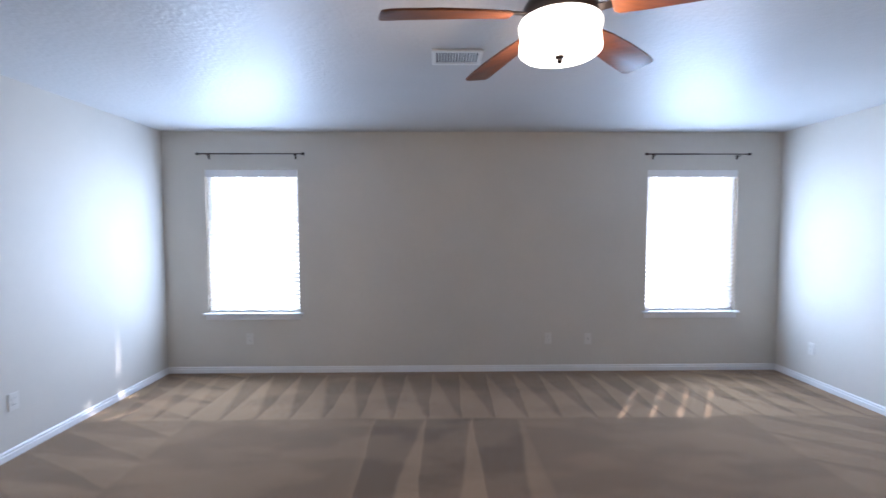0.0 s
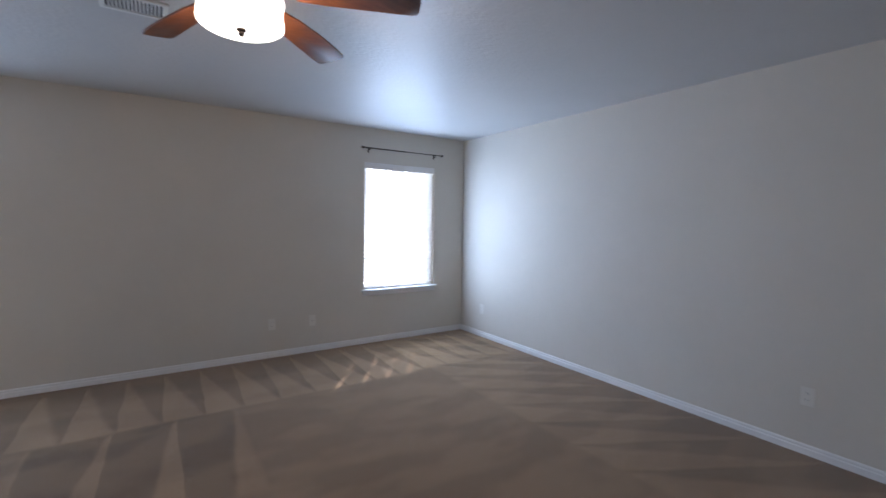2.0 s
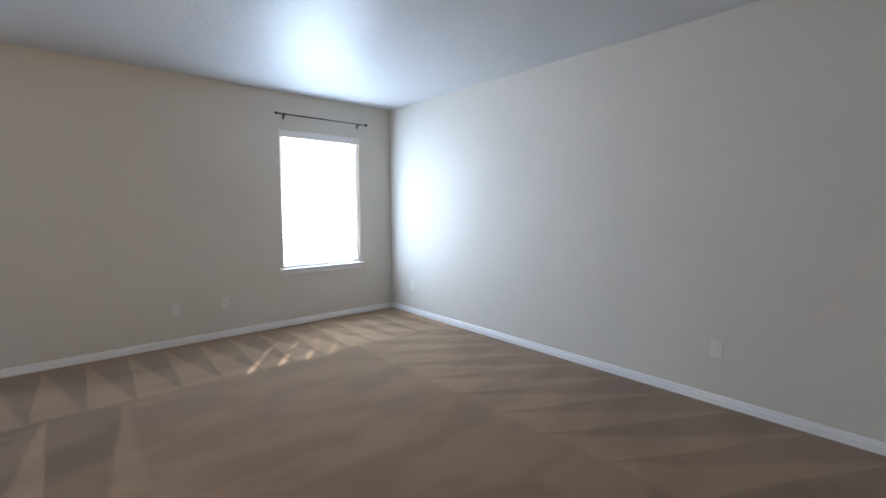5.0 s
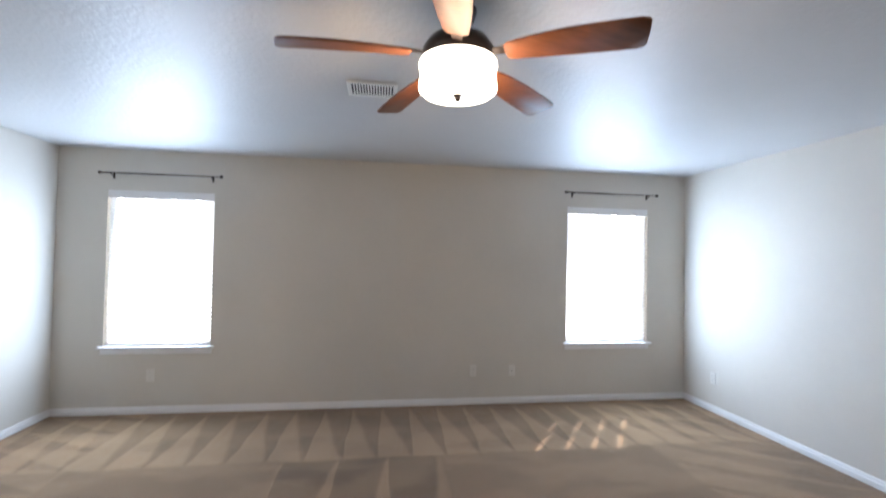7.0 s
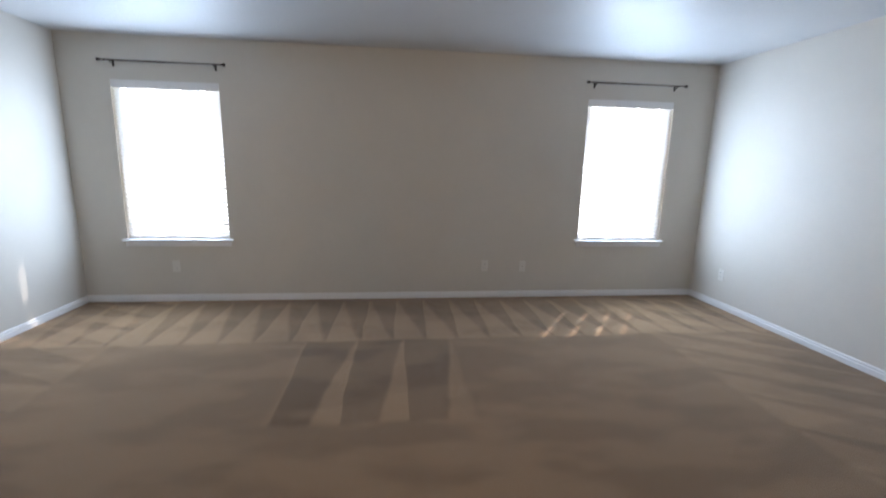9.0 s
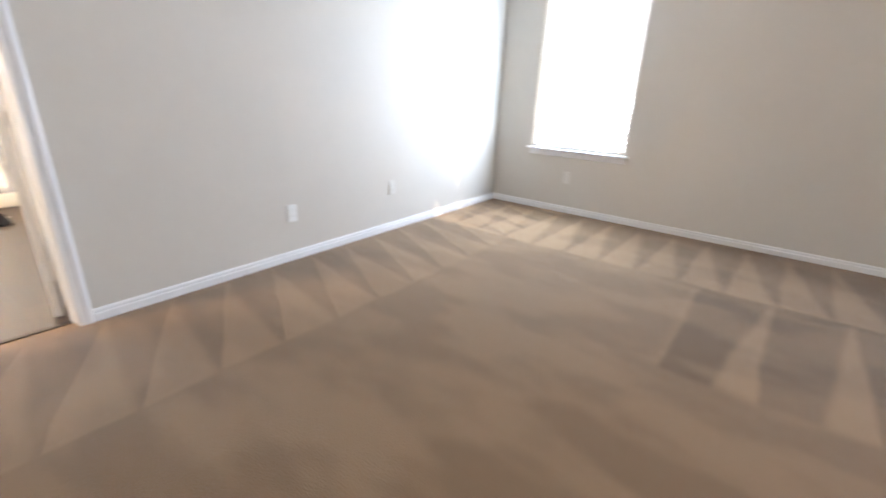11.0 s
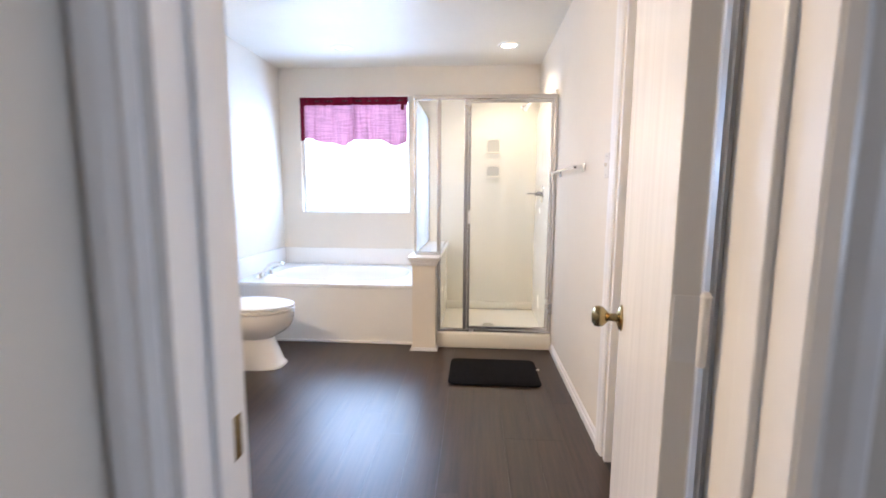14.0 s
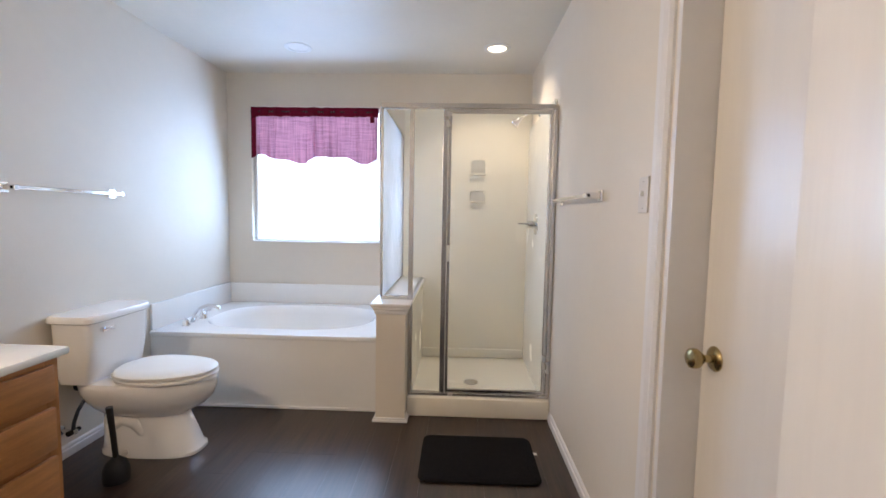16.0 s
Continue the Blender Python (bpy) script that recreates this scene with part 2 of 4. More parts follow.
    L(mp.outputs[0], soft_n.inputs["Vector"])
    soft_n.inputs["Scale"].default_value, soft_n.inputs["Detail"].default_value = 1.3, 2
    broad = op('MULTIPLY', soft(soft_n.outputs[0], 0.40, 0.60), 0.45)
    total = op('ADD', op('ADD', op('MULTIPLY', far, 0.9), op('MULTIPLY', right, 0.55)), op('ADD', op('MULTIPLY', left, 0.6), op('MULTIPLY', stripes, 0.9)))
    bands = op('ADD', op('ADD', op('MULTIPLY', band_n, -0.25), op('MULTIPLY', band_e, -0.15)), op('ADD', op('MULTIPLY', band_w, -0.15), op('MULTIPLY', dark_mid, -0.5)))
    nap = op('ADD', op('ADD', total, bands), broad)
    fib = N("ShaderNodeTexNoise")
    fib.inputs["Scale"].default_value, fib.inputs["Detail"].default_value = 170, 4
    L(tc.outputs["Object"], fib.inputs["Vector"])
    nap2 = op('ADD', nap, op('MULTIPLY', op('SUBTRACT', fib.outputs[0], 0.5), 0.9))
    ramp = N("ShaderNodeValToRGB")
    ramp.color_ramp.elements[0].position, ramp.color_ramp.elements[1].position = 0.0, 1.0
    ramp.color_ramp.elements[0].color, ramp.color_ramp.elements[1].color = (0.143, 0.080, 0.036, 1), (0.325, 0.200, 0.106, 1)
    L(op('MULTIPLY_ADD', nap2, 0.62, 0.30), ramp.inputs[0])
    L(ramp.outputs[0], p.inputs["Base Color"])
    b = N("ShaderNodeBump")
    b.inputs["Strength"].default_value, b.inputs["Distance"].default_value = 0.7, 0.006
    L(fib.outputs[0], b.inputs["Height"])
    L(b.outputs[0], p.inputs["Normal"])
    return m


def plank_material():
    m = material("dark_vinyl_plank", (0.040, 0.0215, 0.0145), 0.34, var=0.75, scale=2.2, bump=0.10, bscale=12, grain=(1.0, 20, 20), spec=0.65)
    nt = m.node_tree
    N, L = nt.nodes.new, nt.links.new
    p = nt.nodes["Principled BSDF"]
    ramp = p.inputs["Base Color"].links[0].from_node
    info, mr, hs = N("ShaderNodeObjectInfo"), N("ShaderNodeMapRange"), N("ShaderNodeHueSaturation")
    mr.inputs["To Min"].default_value, mr.inputs["To Max"].default_value = 0.88, 1.12
    L(info.outputs["Random"], mr.inputs[0])
    L(mr.outputs[0], hs.inputs["Value"])
    L(ramp.outputs[0], hs.inputs["Color"])
    L(hs.outputs[0], p.inputs["Base Color"])
    return m


CARPET = carpet_material()
PLANK = plank_material()


# ---- mesh helpers ----
def box(bm, x0, x1, y0, y1, z0, z1, bevel=0.0, seg=2):
    x0, x1, y0, y1, z0, z1 = min(x0, x1), max(x0, x1), min(y0, y1), max(y0, y1), min(z0, z1), max(z0, z1)
    v = [bm.verts.new((x, y, z)) for z in (z0, z1) for y in (y0, y1) for x in (x0, x1)]
    f = [bm.faces.new([v[i] for i in q]) for q in ((0, 2, 3, 1), (4, 5, 7, 6), (0, 1, 5, 4), (2, 6, 7, 3), (0, 4, 6, 2), (1, 3, 7, 5))]
    if bevel:
        bmesh.ops.bevel(bm, geom=list({e for q in f for e in q.edges}), offset=bevel, segments=seg, affect='EDGES', profile=0.5)
    return bm


def B(*a, **k):
    return box(bmesh.new(), *a, **k)


def rings(bm, loops, cap=True):
    """Skins a list of closed loops of equal length."""
    vs = [[bm.verts.new(p) for p in loop] for loop in loops]
    n = len(vs[0])
    for a, b in zip(vs, vs[1:]):
        for i in range(n):
            bm.faces.new((a[i], a[(i + 1) % n], b[(i + 1) % n], b[i]))
    if cap:
        bm.faces.new(vs[0][::-1])
        bm.faces.new(vs[-1])
    bmesh.ops.recalc_face_normals(bm, faces=bm.faces)
    return bm


def lathe(profile, axis='z', n=28, at=(0, 0, 0), cap=True, bm=None):
    """Turned shape: profile of (radius, height) about an axis through a point."""
    loops = []
    for r, h in profile:
        loop = []
        for i in range(n):
            a = 2 * math.pi * i / n
            c, s = r * math.cos(a), r * math.sin(a)
            q = {'z': (c, s, h), 'y': (s, h, c), 'x': (h, c, s)}[axis]
            loop.append((q[0] + at[0], q[1] + at[1], q[2] + at[2]))
        loops.append(loop)
    return rings(bm or bmesh.new(), loops, cap)


def tube(points, r, n=10, bm=None):
    """A round bar along points; r is one radius or one for each point."""
    pts = [Vector(p) for p in points]
    loops = []
    for i, p in enumerate(pts):
        d = (pts[min(i + 1, len(pts) - 1)] - pts[max(i - 1, 0)]).normalized()
        side = d.cross(Vector((0, 0, 1)) if abs(d.z) < 0.95 else Vector((1, 0, 0))).normalized()
        up = side.cross(d)
        rr = r[i] if isinstance(r, (list, tuple)) else r
        loops.append([p + rr * (math.cos(2 * math.pi * k / n) * side + math.sin(2 * math.pi * k / n) * up) for k in range(n)])
    return rings(bm or bmesh.new(), loops)


def part(name, bm, mat, parent=None, label="", smooth=False, kind=""):
    me = bpy.data.meshes.new(name)
    bmesh.ops.recalc_face_normals(bm, faces=bm.faces)
    bm.to_mesh(me)
    bm.free()
    me.materials.append(mat)
    if smooth:
        me.shade_smooth()
        me.set_sharp_from_angle(angle=radians(38))
    ob = new(name, me)
    if parent:
        ob.parent = parent
    return tagged(ob, label, kind=kind)


def thing(name, at, label, category, group="", kind="", rz=0):
    ob = new(name)
    ob.empty_display_size = 0.05
    ob.matrix_world = pose(*at, 0, 0, rz)
    return tagged(ob, label, category, group, kind)


def structure(name, bm, mat, label, category, smooth=False):
    return tagged(part(name, bm, mat, smooth=smooth), label, category, kind="structure")


def wall_boxes(axis, c0, c1, a0, a1, h, holes):
    """A wall along an axis with openings (from, to, bottom, top) cut through it."""
    bm = bmesh.new()

    def seg(p, q, z0, z1):
        if q - p > 1e-4 and z1 - z0 > 1e-4:
            box(bm, *((p, q, c0, c1) if axis == 'x' else (c0, c1, p, q)), z0, z1)
    cur = a0
    for p, q, z0, z1 in sorted(holes):
        seg(cur, p, 0, h)
        seg(p, q, 0, z0)
        seg(p, q, z1, h)
        cur = q
    seg(cur, a1, 0, h)
    return bm


# ---- structure ----
H = 2.44
W1, W2 = (-2.375, -1.451), (2.086, 3.012)
WZ = (0.620, 2.060)
DY = (0.463, 1.119)
structure("wall_north", wall_boxes('x', 4.863, 5.003, -2.915, 3.60, H, [(*W1, *WZ), (*W2, *WZ)]), WALL, "beige painted bedroom wall pierced by two windows", "wall")
structure("wall_east", B(3.458, 3.60, -1.02, 4.863, 0, H), WALL, "plain beige painted long bedroom wall", "wall")
structure("wall_west", wall_boxes('y', -2.915, -2.795, -1.295, 4.863, H, [(*DY, 0, 2.05)]), WALL, "beige painted wall with the bathroom doorway", "wall")
structure("wall_south", B(-1.32, 3.458, -1.02, -0.90, 0, H), WALL, "plain beige bedroom wall behind the entry", "wall")
structure("wall_jog", B(-2.795, -1.20, 0.28, 0.40, 0, H), WALL, "short beige wall beside the bathroom doorway", "wall")
structure("wall_jog_side", B(-1.32, -1.20, -0.90, 0.28, 0, H), WALL, "beige return of the short wall", "wall")
CL = (-4.285, -3.56)
structure("wall_bath_north", wall_boxes('x', 1.40, 1.52, -6.88, -2.915, H, [(*CL, 0, 2.04)]), BATH_WALL, "cream painted bathroom wall with a closet door", "wall")
structure("wall_bath_south", B(-6.88, -2.915, -1.295, -1.175, 0, H), BATH_WALL, "cream painted bathroom wall behind the toilet", "wall")
structure("wall_bath_west", wall_boxes('y', -6.88, -6.74, -1.175, 1.40, H, [(-0.968, 0.142, 1.015, 2.166)]), BATH_WALL, "cream painted bathroom wall with a window over the tub", "wall")
structure("wall_bath_east", B(-2.919, -2.915, -1.175, 0.40, 0, H), BATH_WALL, "cream painted face of the doorway wall", "wall")
structure("wall_closet_back", B(-4.4, -3.4, 1.60, 1.64, 0, H), WALL, "plain back of the closet", "wall")
structure("floor", B(-2.86, 3.59, -1.02, 4.99, -0.10, 0.0), CARPET, "beige carpet with wedge-shaped vacuum strokes", "carpet")
sub = structure("floor_bath", B(-6.88, -2.86, -1.295, 1.52, -0.10, -0.006), DARK, "dark wood-look vinyl plank floor", "floor")
structure("ceiling", B(-2.915, 3.60, -1.02, 5.003, H, H + 0.12), CEIL, "white ceiling with knockdown texture and a soft sheen", "ceiling")
structure("ceiling_bath", B(-6.88, -2.917, -1.295, 1.52, H, H + 0.12), material("bath_ceiling_paint", (0.74, 0.70, 0.62), 0.5, var=0.03, scale=3, bump=0.2, bscale=40), "off-white textured bathroom ceiling", "ceiling")
structure("threshold", B(-2.875, -2.845, 0.484, 1.098, -0.004, 0.007, bevel=0.003), BRONZE, "thin dark metal strip between carpet and vinyl", "threshold")


def ring_sheet():
    bm = bmesh.new()
    box(bm, -400, 400, -400, 400, -0.60, -0.30)
    return bm


structure("ground", ring_sheet(), EARTH, "dry ground outside the house", "ground")
# glowing board added in place of daylight, whitens the gaps between the slats
GLOW = emitter("overexposed_daylight", (0.93, 0.97, 1.0), 9.0)
structure("backdrop", B(-16.0, 17.0, 9.0, 9.1, -0.30, 5.0), GLOW, "plain glowing backdrop beyond the bedroom windows", "backdrop")
# second added glow board, tinted blue for the window's reflection on the planks
BLUE_GLOW = emitter("blue_daylight_glow", (0.55, 0.75, 1.0), 10.0)
structure("backdrop", B(-8.36, -8.30, -5.5, 4.5, -0.30, 4.2), BLUE_GLOW, "overexposed daylight beyond the bathroom window", "backdrop")
# unseen board, added so that sun reaches only the lower part of the blinds
structure("eave", B(-3.6, 4.3, 5.01, 5.93, 2.56, 2.66), SUN_BLOCK, "unseen overhang added to keep sun off the upper bedroom windows", "eave")


def baseboard(x0, y0, x1, y1, nx, ny):
    """A stepped white baseboard from one end to the other; (nx, ny) points into the room."""
    prof = [(0, 0), (0.014, 0), (0.014, 0.038), (0.008, 0.042), (0.009, 0.054), (0.006, 0.060), (0.002, 0.064), (0, 0.064)]
    bm = bmesh.new()
    loops = [[(px + nx * d, py + ny * d, z) for d, z in prof] for px, py in ((x0, y0), (x1, y1))]
    rings(bm, loops)
    return structure("baseboard", bm, TRIM, "white stepped wooden baseboard along the wall", "baseboard")


baseboard(-2.795, 4.863, 3.458, 4.863, 0, -1)
baseboard(3.458, 4.849, 3.458, -0.9, -1, 0)
baseboard(-2.795, 4.849, -2.795, 1.166, 1, 0)
baseboard(-2.781, 0.40, -1.20, 0.40, 0, 1)
baseboard(-1.20, 0.40, -1.20, -0.9, 1, 0)
baseboard(-1.186, -0.9, 3.444, -0.9, 0, 1)
baseboard(-5.68, 1.40, -4.387, 1.40, 0, -1)
baseboard(-3.475, 1.40, -2.93, 1.40, 0, -1)
baseboard(-5.72, -1.175, -4.51, -1.175, 0, 1)


def casing_profile(w):
    return [(0, 0), (w, 0), (w, 0.008), (w * 0.82, 0.015), (w * 0.70, 0.013), (w * 0.45, 0.018), (w * 0.16, 0.018), (w * 0.08, 0.012), (0, 0.010)]


def casing_side(bm, fixed, axis, a, sign, w, z0, z1, n):
    """An upright moulded casing: a is its outer edge, sign the way in to the opening."""
    loops = []
    for z in (z0, z1):
        loop = []
        for d, h in casing_profile(w):
            u, v = a + sign * d, fixed + n * h
            loop.append((v, u, z) if axis == 'y' else (u, v, z))
        loops.append(loop)
    rings(bm, loops)


def casing_head(bm, fixed, axis, a0, a1, z, w, n):
    loops = []
    for a in (a0, a1):
        loop = []
        for d, h in casing_profile(w):
            v = fixed + n * h
            loop.append((v, a, z - d) if axis == 'y' else (a, v, z - d))
        loops.append(loop)
    rings(bm, loops)


# bathroom doorway: jambs, stops and casing
frame1 = thing("door_frame", (-2.85, 0.791, 0), "white painted door jamb and moulded casing", "door frame", kind="structure")


def local(bm, ob):
    bmesh.ops.transform(bm, matrix=ob.matrix_world.inverted(), verts=bm.verts)
    return bm


part("jamb", local(B(-2.920, -2.790, 0.463, 0.482, 0, 2.05), frame1), TRIM, frame1)
part("jamb", local(B(-2.920, -2.790, 1.100, 1.119, 0, 2.05), frame1), TRIM, frame1)
part("head_jamb", local(B(-2.920, -2.790, 0.482, 1.100, 2.031, 2.05), frame1), TRIM, frame1)
part("door_stop", local(B(-2.872, -2.84, 0.482, 0.493, 0, 2.031, bevel=0.002), frame1), TRIM, frame1)
part("door_stop", local(B(-2.872, -2.84, 1.089, 1.100, 0, 2.031, bevel=0.002), frame1), TRIM, frame1)
for fx, n in ((-2.795, 1), (-2.919, -1)):
    for a, s in ((0.4045, 1), (1.165, -1)):
        bm = bmesh.new()
        casing_side(bm, fx, 'y', a, s, 0.062, 0, 2.042, n)
        part("casing", local(bm, frame1), TRIM, frame1)
    bm = bmesh.new()
    casing_head(bm, fx, 'y', 0.4045, 1.165, 2.104, 0.062, n)
    part("head_casing", local(bm, frame1), TRIM, frame1)
part("strike_plate", local(B(-2.905, -2.876, 0.481, 0.4835, 0.85, 0.91, bevel=0.0008), frame1), BRASS, frame1, "dull brass strike plate")


def knob(parent, at, n):
    """A round knob on a turned rosette, its axle along y; n is the way it points."""
    x, y, z = at
    ro = part("rosette", lathe([(0.0335, 0), (0.0335, 0.003 * n), (0.029, 0.008 * n), (0.020, 0.011 * n), (0.013, 0.013 * n)], 'y', 28, at), BRASS, parent, "round brass rosette", True)
    part("knob", lathe([(0.011, 0.011 * n), (0.010, 0.030 * n), (0.016, 0.036 * n), (0.0255, 0.046 * n), (0.0275, 0.056 * n), (0.025, 0.066 * n), (0.016, 0.072 * n), (0.003, 0.0735 * n)], 'y', 28, at), BRASS, parent, "worn antique brass door knob", True)
    return ro


# bathroom door leaf, standing open
leaf = thing("door_1", (-2.928, 1.078, 0), "white painted flush door standing open into the bathroom", "door", kind="structure", rz=-13)
part("leaf", B(-0.618, -0.010, -0.035, 0.0, 0.012, 2.028, bevel=0.002), DOOR, leaf)
knob(leaf, (-0.560, -0.035, 0.892), -1)
knob(leaf, (-0.560, 0.0, 0.892), 1)
part("latch_plate", B(-0.6195, -0.6175, -0.029, -0.006, 0.862, 0.922, bevel=0.0005), BRASS, leaf)
for hz in (0.25, 1.03, 1.80):
    bm = lathe([(0.006, hz - 0.045), (0.006, hz + 0.045)], 'z', 12, (-0.003, 0.004, 0))
    lathe([(0.0075, hz + 0.045), (0.003, hz + 0.052)], 'z', 12, (-0.003, 0.004, 0), bm=bm)
    box(bm, -0.0100, -0.0078, -0.031, 0.002, hz - 0.044, hz + 0.044)
    part("hinge", bm, TRIM, leaf, "painted-over butt hinge", True)

# closet door in the bathroom
frame2 = thing("door_frame", (-3.88, 1.40, 0), "white moulded casing round the closet door", "door frame", kind="structure")
for a, s in ((-4.385, 1), (-3.475, -1)):
    bm = bmesh.new()
    casing_side(bm, 1.40, 'x', a, s, 0.080, 0, 2.035, -1)
    part("casing", local(bm, frame2), TRIM, frame2)
bm = bmesh.new()
casing_head(bm, 1.40, 'x', -4.385, -3.475, 2.115, 0.080, -1)
part("head_casing", local(bm, frame2), TRIM, frame2)
part("jamb", local(B(-4.285, -4.264, 1.395, 1.54, 0, 2.04), frame2), TRIM, frame2)
part("jamb", local(B(-3.578, -3.560, 1.395, 1.54, 0, 2.04), frame2), TRIM, frame2)
part("head_jamb", local(B(-4.264, -3.578, 1.395, 1.54, 2.022, 2.04), frame2), TRIM, frame2)
closet = thing("door_2", (-3.921, 1.518, 0), "closed white painted flush closet door with brass knob", "door", kind="structure")
part("leaf", B(-0.340, 0.340, -0.018, 0.018, 0.012, 2.019, bevel=0.002), DOOR, closet)
knob(closet, (-0.279, -0.018, 0.895), -1)


# ---- bedroom windows ----
def bedroom_window(name, x0, x1):
    xc, w = (x0 + x1) / 2, x1 - x0
    win = thing(name, (xc, 4.863, WZ[0]), "white sash window behind a closed white blind", "window", "bedroom windows", "structure")
    h = WZ[1] - WZ[0]
    hw = w / 2
    for a, b_ in ((-hw, -hw + 0.035), (hw - 0.035, hw)):
        part("window_frame", B(a, b_, 0.085, 0.135, 0, h, bevel=0.003), TRIM, win)
    for z0, z1 in ((0, 0.035), (h - 0.035, h)):
        part("sash_rail", B(-hw + 0.035, hw - 0.035, 0.088, 0.132, z0, z1, bevel=0.003), TRIM, win)
    for z0, z1 in ((0.035, h - 0.035),):
        pn = part("pane", B(-hw + 0.035, hw - 0.035, 0.108, 0.111, z0, z1), PANE, win)
        pn.visible_shadow = False
    bm = B(-hw - 0.035, hw + 0.035, -0.045, 0.002, -0.022, 0.0, bevel=0.006)
    box(bm, -hw + 0.001, hw - 0.001, 0.002, 0.085, -0.020, -0.001)
    part("window_sill", bm, TRIM, win, "white rounded window sill", True)
    part("apron", B(-hw - 0.015, hw + 0.015, -0.014, 0, -0.072, -0.022, bevel=0.004), TRIM, win)

    blind = thing("window_blind", (xc, 4.903, WZ[0]), "white slatted blind lowered over the window", "window blind", "window blinds")
    part("headrail", B(-hw + 0.006, hw - 0.006, -0.032, 0.028, h - 0.052, h - 0.002, bevel=0.002), TRIM, blind)
    part("valance", B(-hw + 0.002, hw - 0.002, -0.041, -0.033, h - 0.072, h - 0.001, bevel=0.003), TRIM, blind)
    part("bottom_rail", B(-hw + 0.008, hw - 0.008, -0.025, 0.025, 0.004, 0.022, bevel=0.004), TRIM, blind)
    # slats tilted inner edge up, slotted at the four cords; three left unslotted to break the sun dashes
    cols = [-0.377, -0.139, 0.085, 0.306]
    ca, sa = math.cos(radians(52)), math.sin(radians(52))

    def slat(slotted):
        bm = bmesh.new()
        xs = [-hw + 0.003]
        for c in cols:
            # slots far wider than a cord hole, so the sun dashes show
            xs += [c - 0.028, c + 0.028]
        xs.append(hw - 0.003)
        for i in range(len(xs) - 1):
            spans = [(-0.025, -0.022), (0.022, 0.025)] if i % 2 and slotted else [(-0.025, 0.025)]
            for p, q in spans:
                v = [bm.verts.new((x, ca * s + sa * t, -sa * s + ca * t)) for t in (-0.0014, 0.0014) for s in (p, q) for x in (xs[i], xs[i + 1])]
                for f in ((0, 2, 3, 1), (4, 5, 7, 6), (0, 1, 5, 4), (2, 6, 7, 3), (0, 4, 6, 2), (1, 3, 7, 5)):
                    bm.faces.new([v[k] for k in f])
        return part("slat", bm, SLAT, blind)

    slots, closed = slat(True), slat(False)
    slots.location, closed.location = (0, 0, 0.045), (0, 0, 0.045 + 0.0435 * 8)
    for k in range(1, 31):
        if k != 8:
            s = new("slat", (closed if k in (7, 9) else slots).data)
            s.parent = blind
            s.location = (0, 0, 0.045 + 0.0435 * k)
    for c in cols:
        for yy in (-0.0245, 0.0245):
            part("ladder_cord", tube([(c + 0.036, yy, 0.02), (c + 0.022, yy, h - 0.05)], 0.0009, 5), TRIM, blind)
    part("tilt_wand", tube([(-hw + 0.07, -0.036, h - 0.07), (-hw + 0.07, -0.040, h - 0.75)], 0.004, 8), TRIM, blind, smooth=True)

    rod = thing("curtain_rod", (xc + 0.015, 4.863, 2.21), "thin dark bronze curtain rod above the window", "curtain rod", "curtain rods")
    part("rod", tube([(-0.505, -0.055, 0), (0.02, -0.055, 0)], 0.0075, 12), BRONZE, rod, smooth=True)
    part("inner_rod", tube([(0.02, -0.055, 0), (0.505, -0.055, 0)], 0.0055, 12), BRONZE, rod, smooth=True)
    for s in (-1, 1):
        part("finial", lathe([(0.008, 0), (0.013, 0.004 * s), (0.014, 0.020 * s), (0.009, 0.028 * s), (0.003, 0.030 * s)], 'x', 14, (0.505 * s, -0.055, 0)), BRONZE, rod, smooth=True)
        bm = B(0.43 * s - 0.009, 0.43 * s + 0.009, -0.004, 0, -0.045, 0.012, bevel=0.001)
        tube([(0.43 * s, 0, -0.018), (0.43 * s, -0.045, -0.016), (0.43 * s, -0.055, -0.006)], 0.005, 8, bm=bm)
        part("bracket", bm, BRONZE, rod, smooth=True)


bedroom_window("window_1", *W1)
bedroom_window("window_2", *W2)


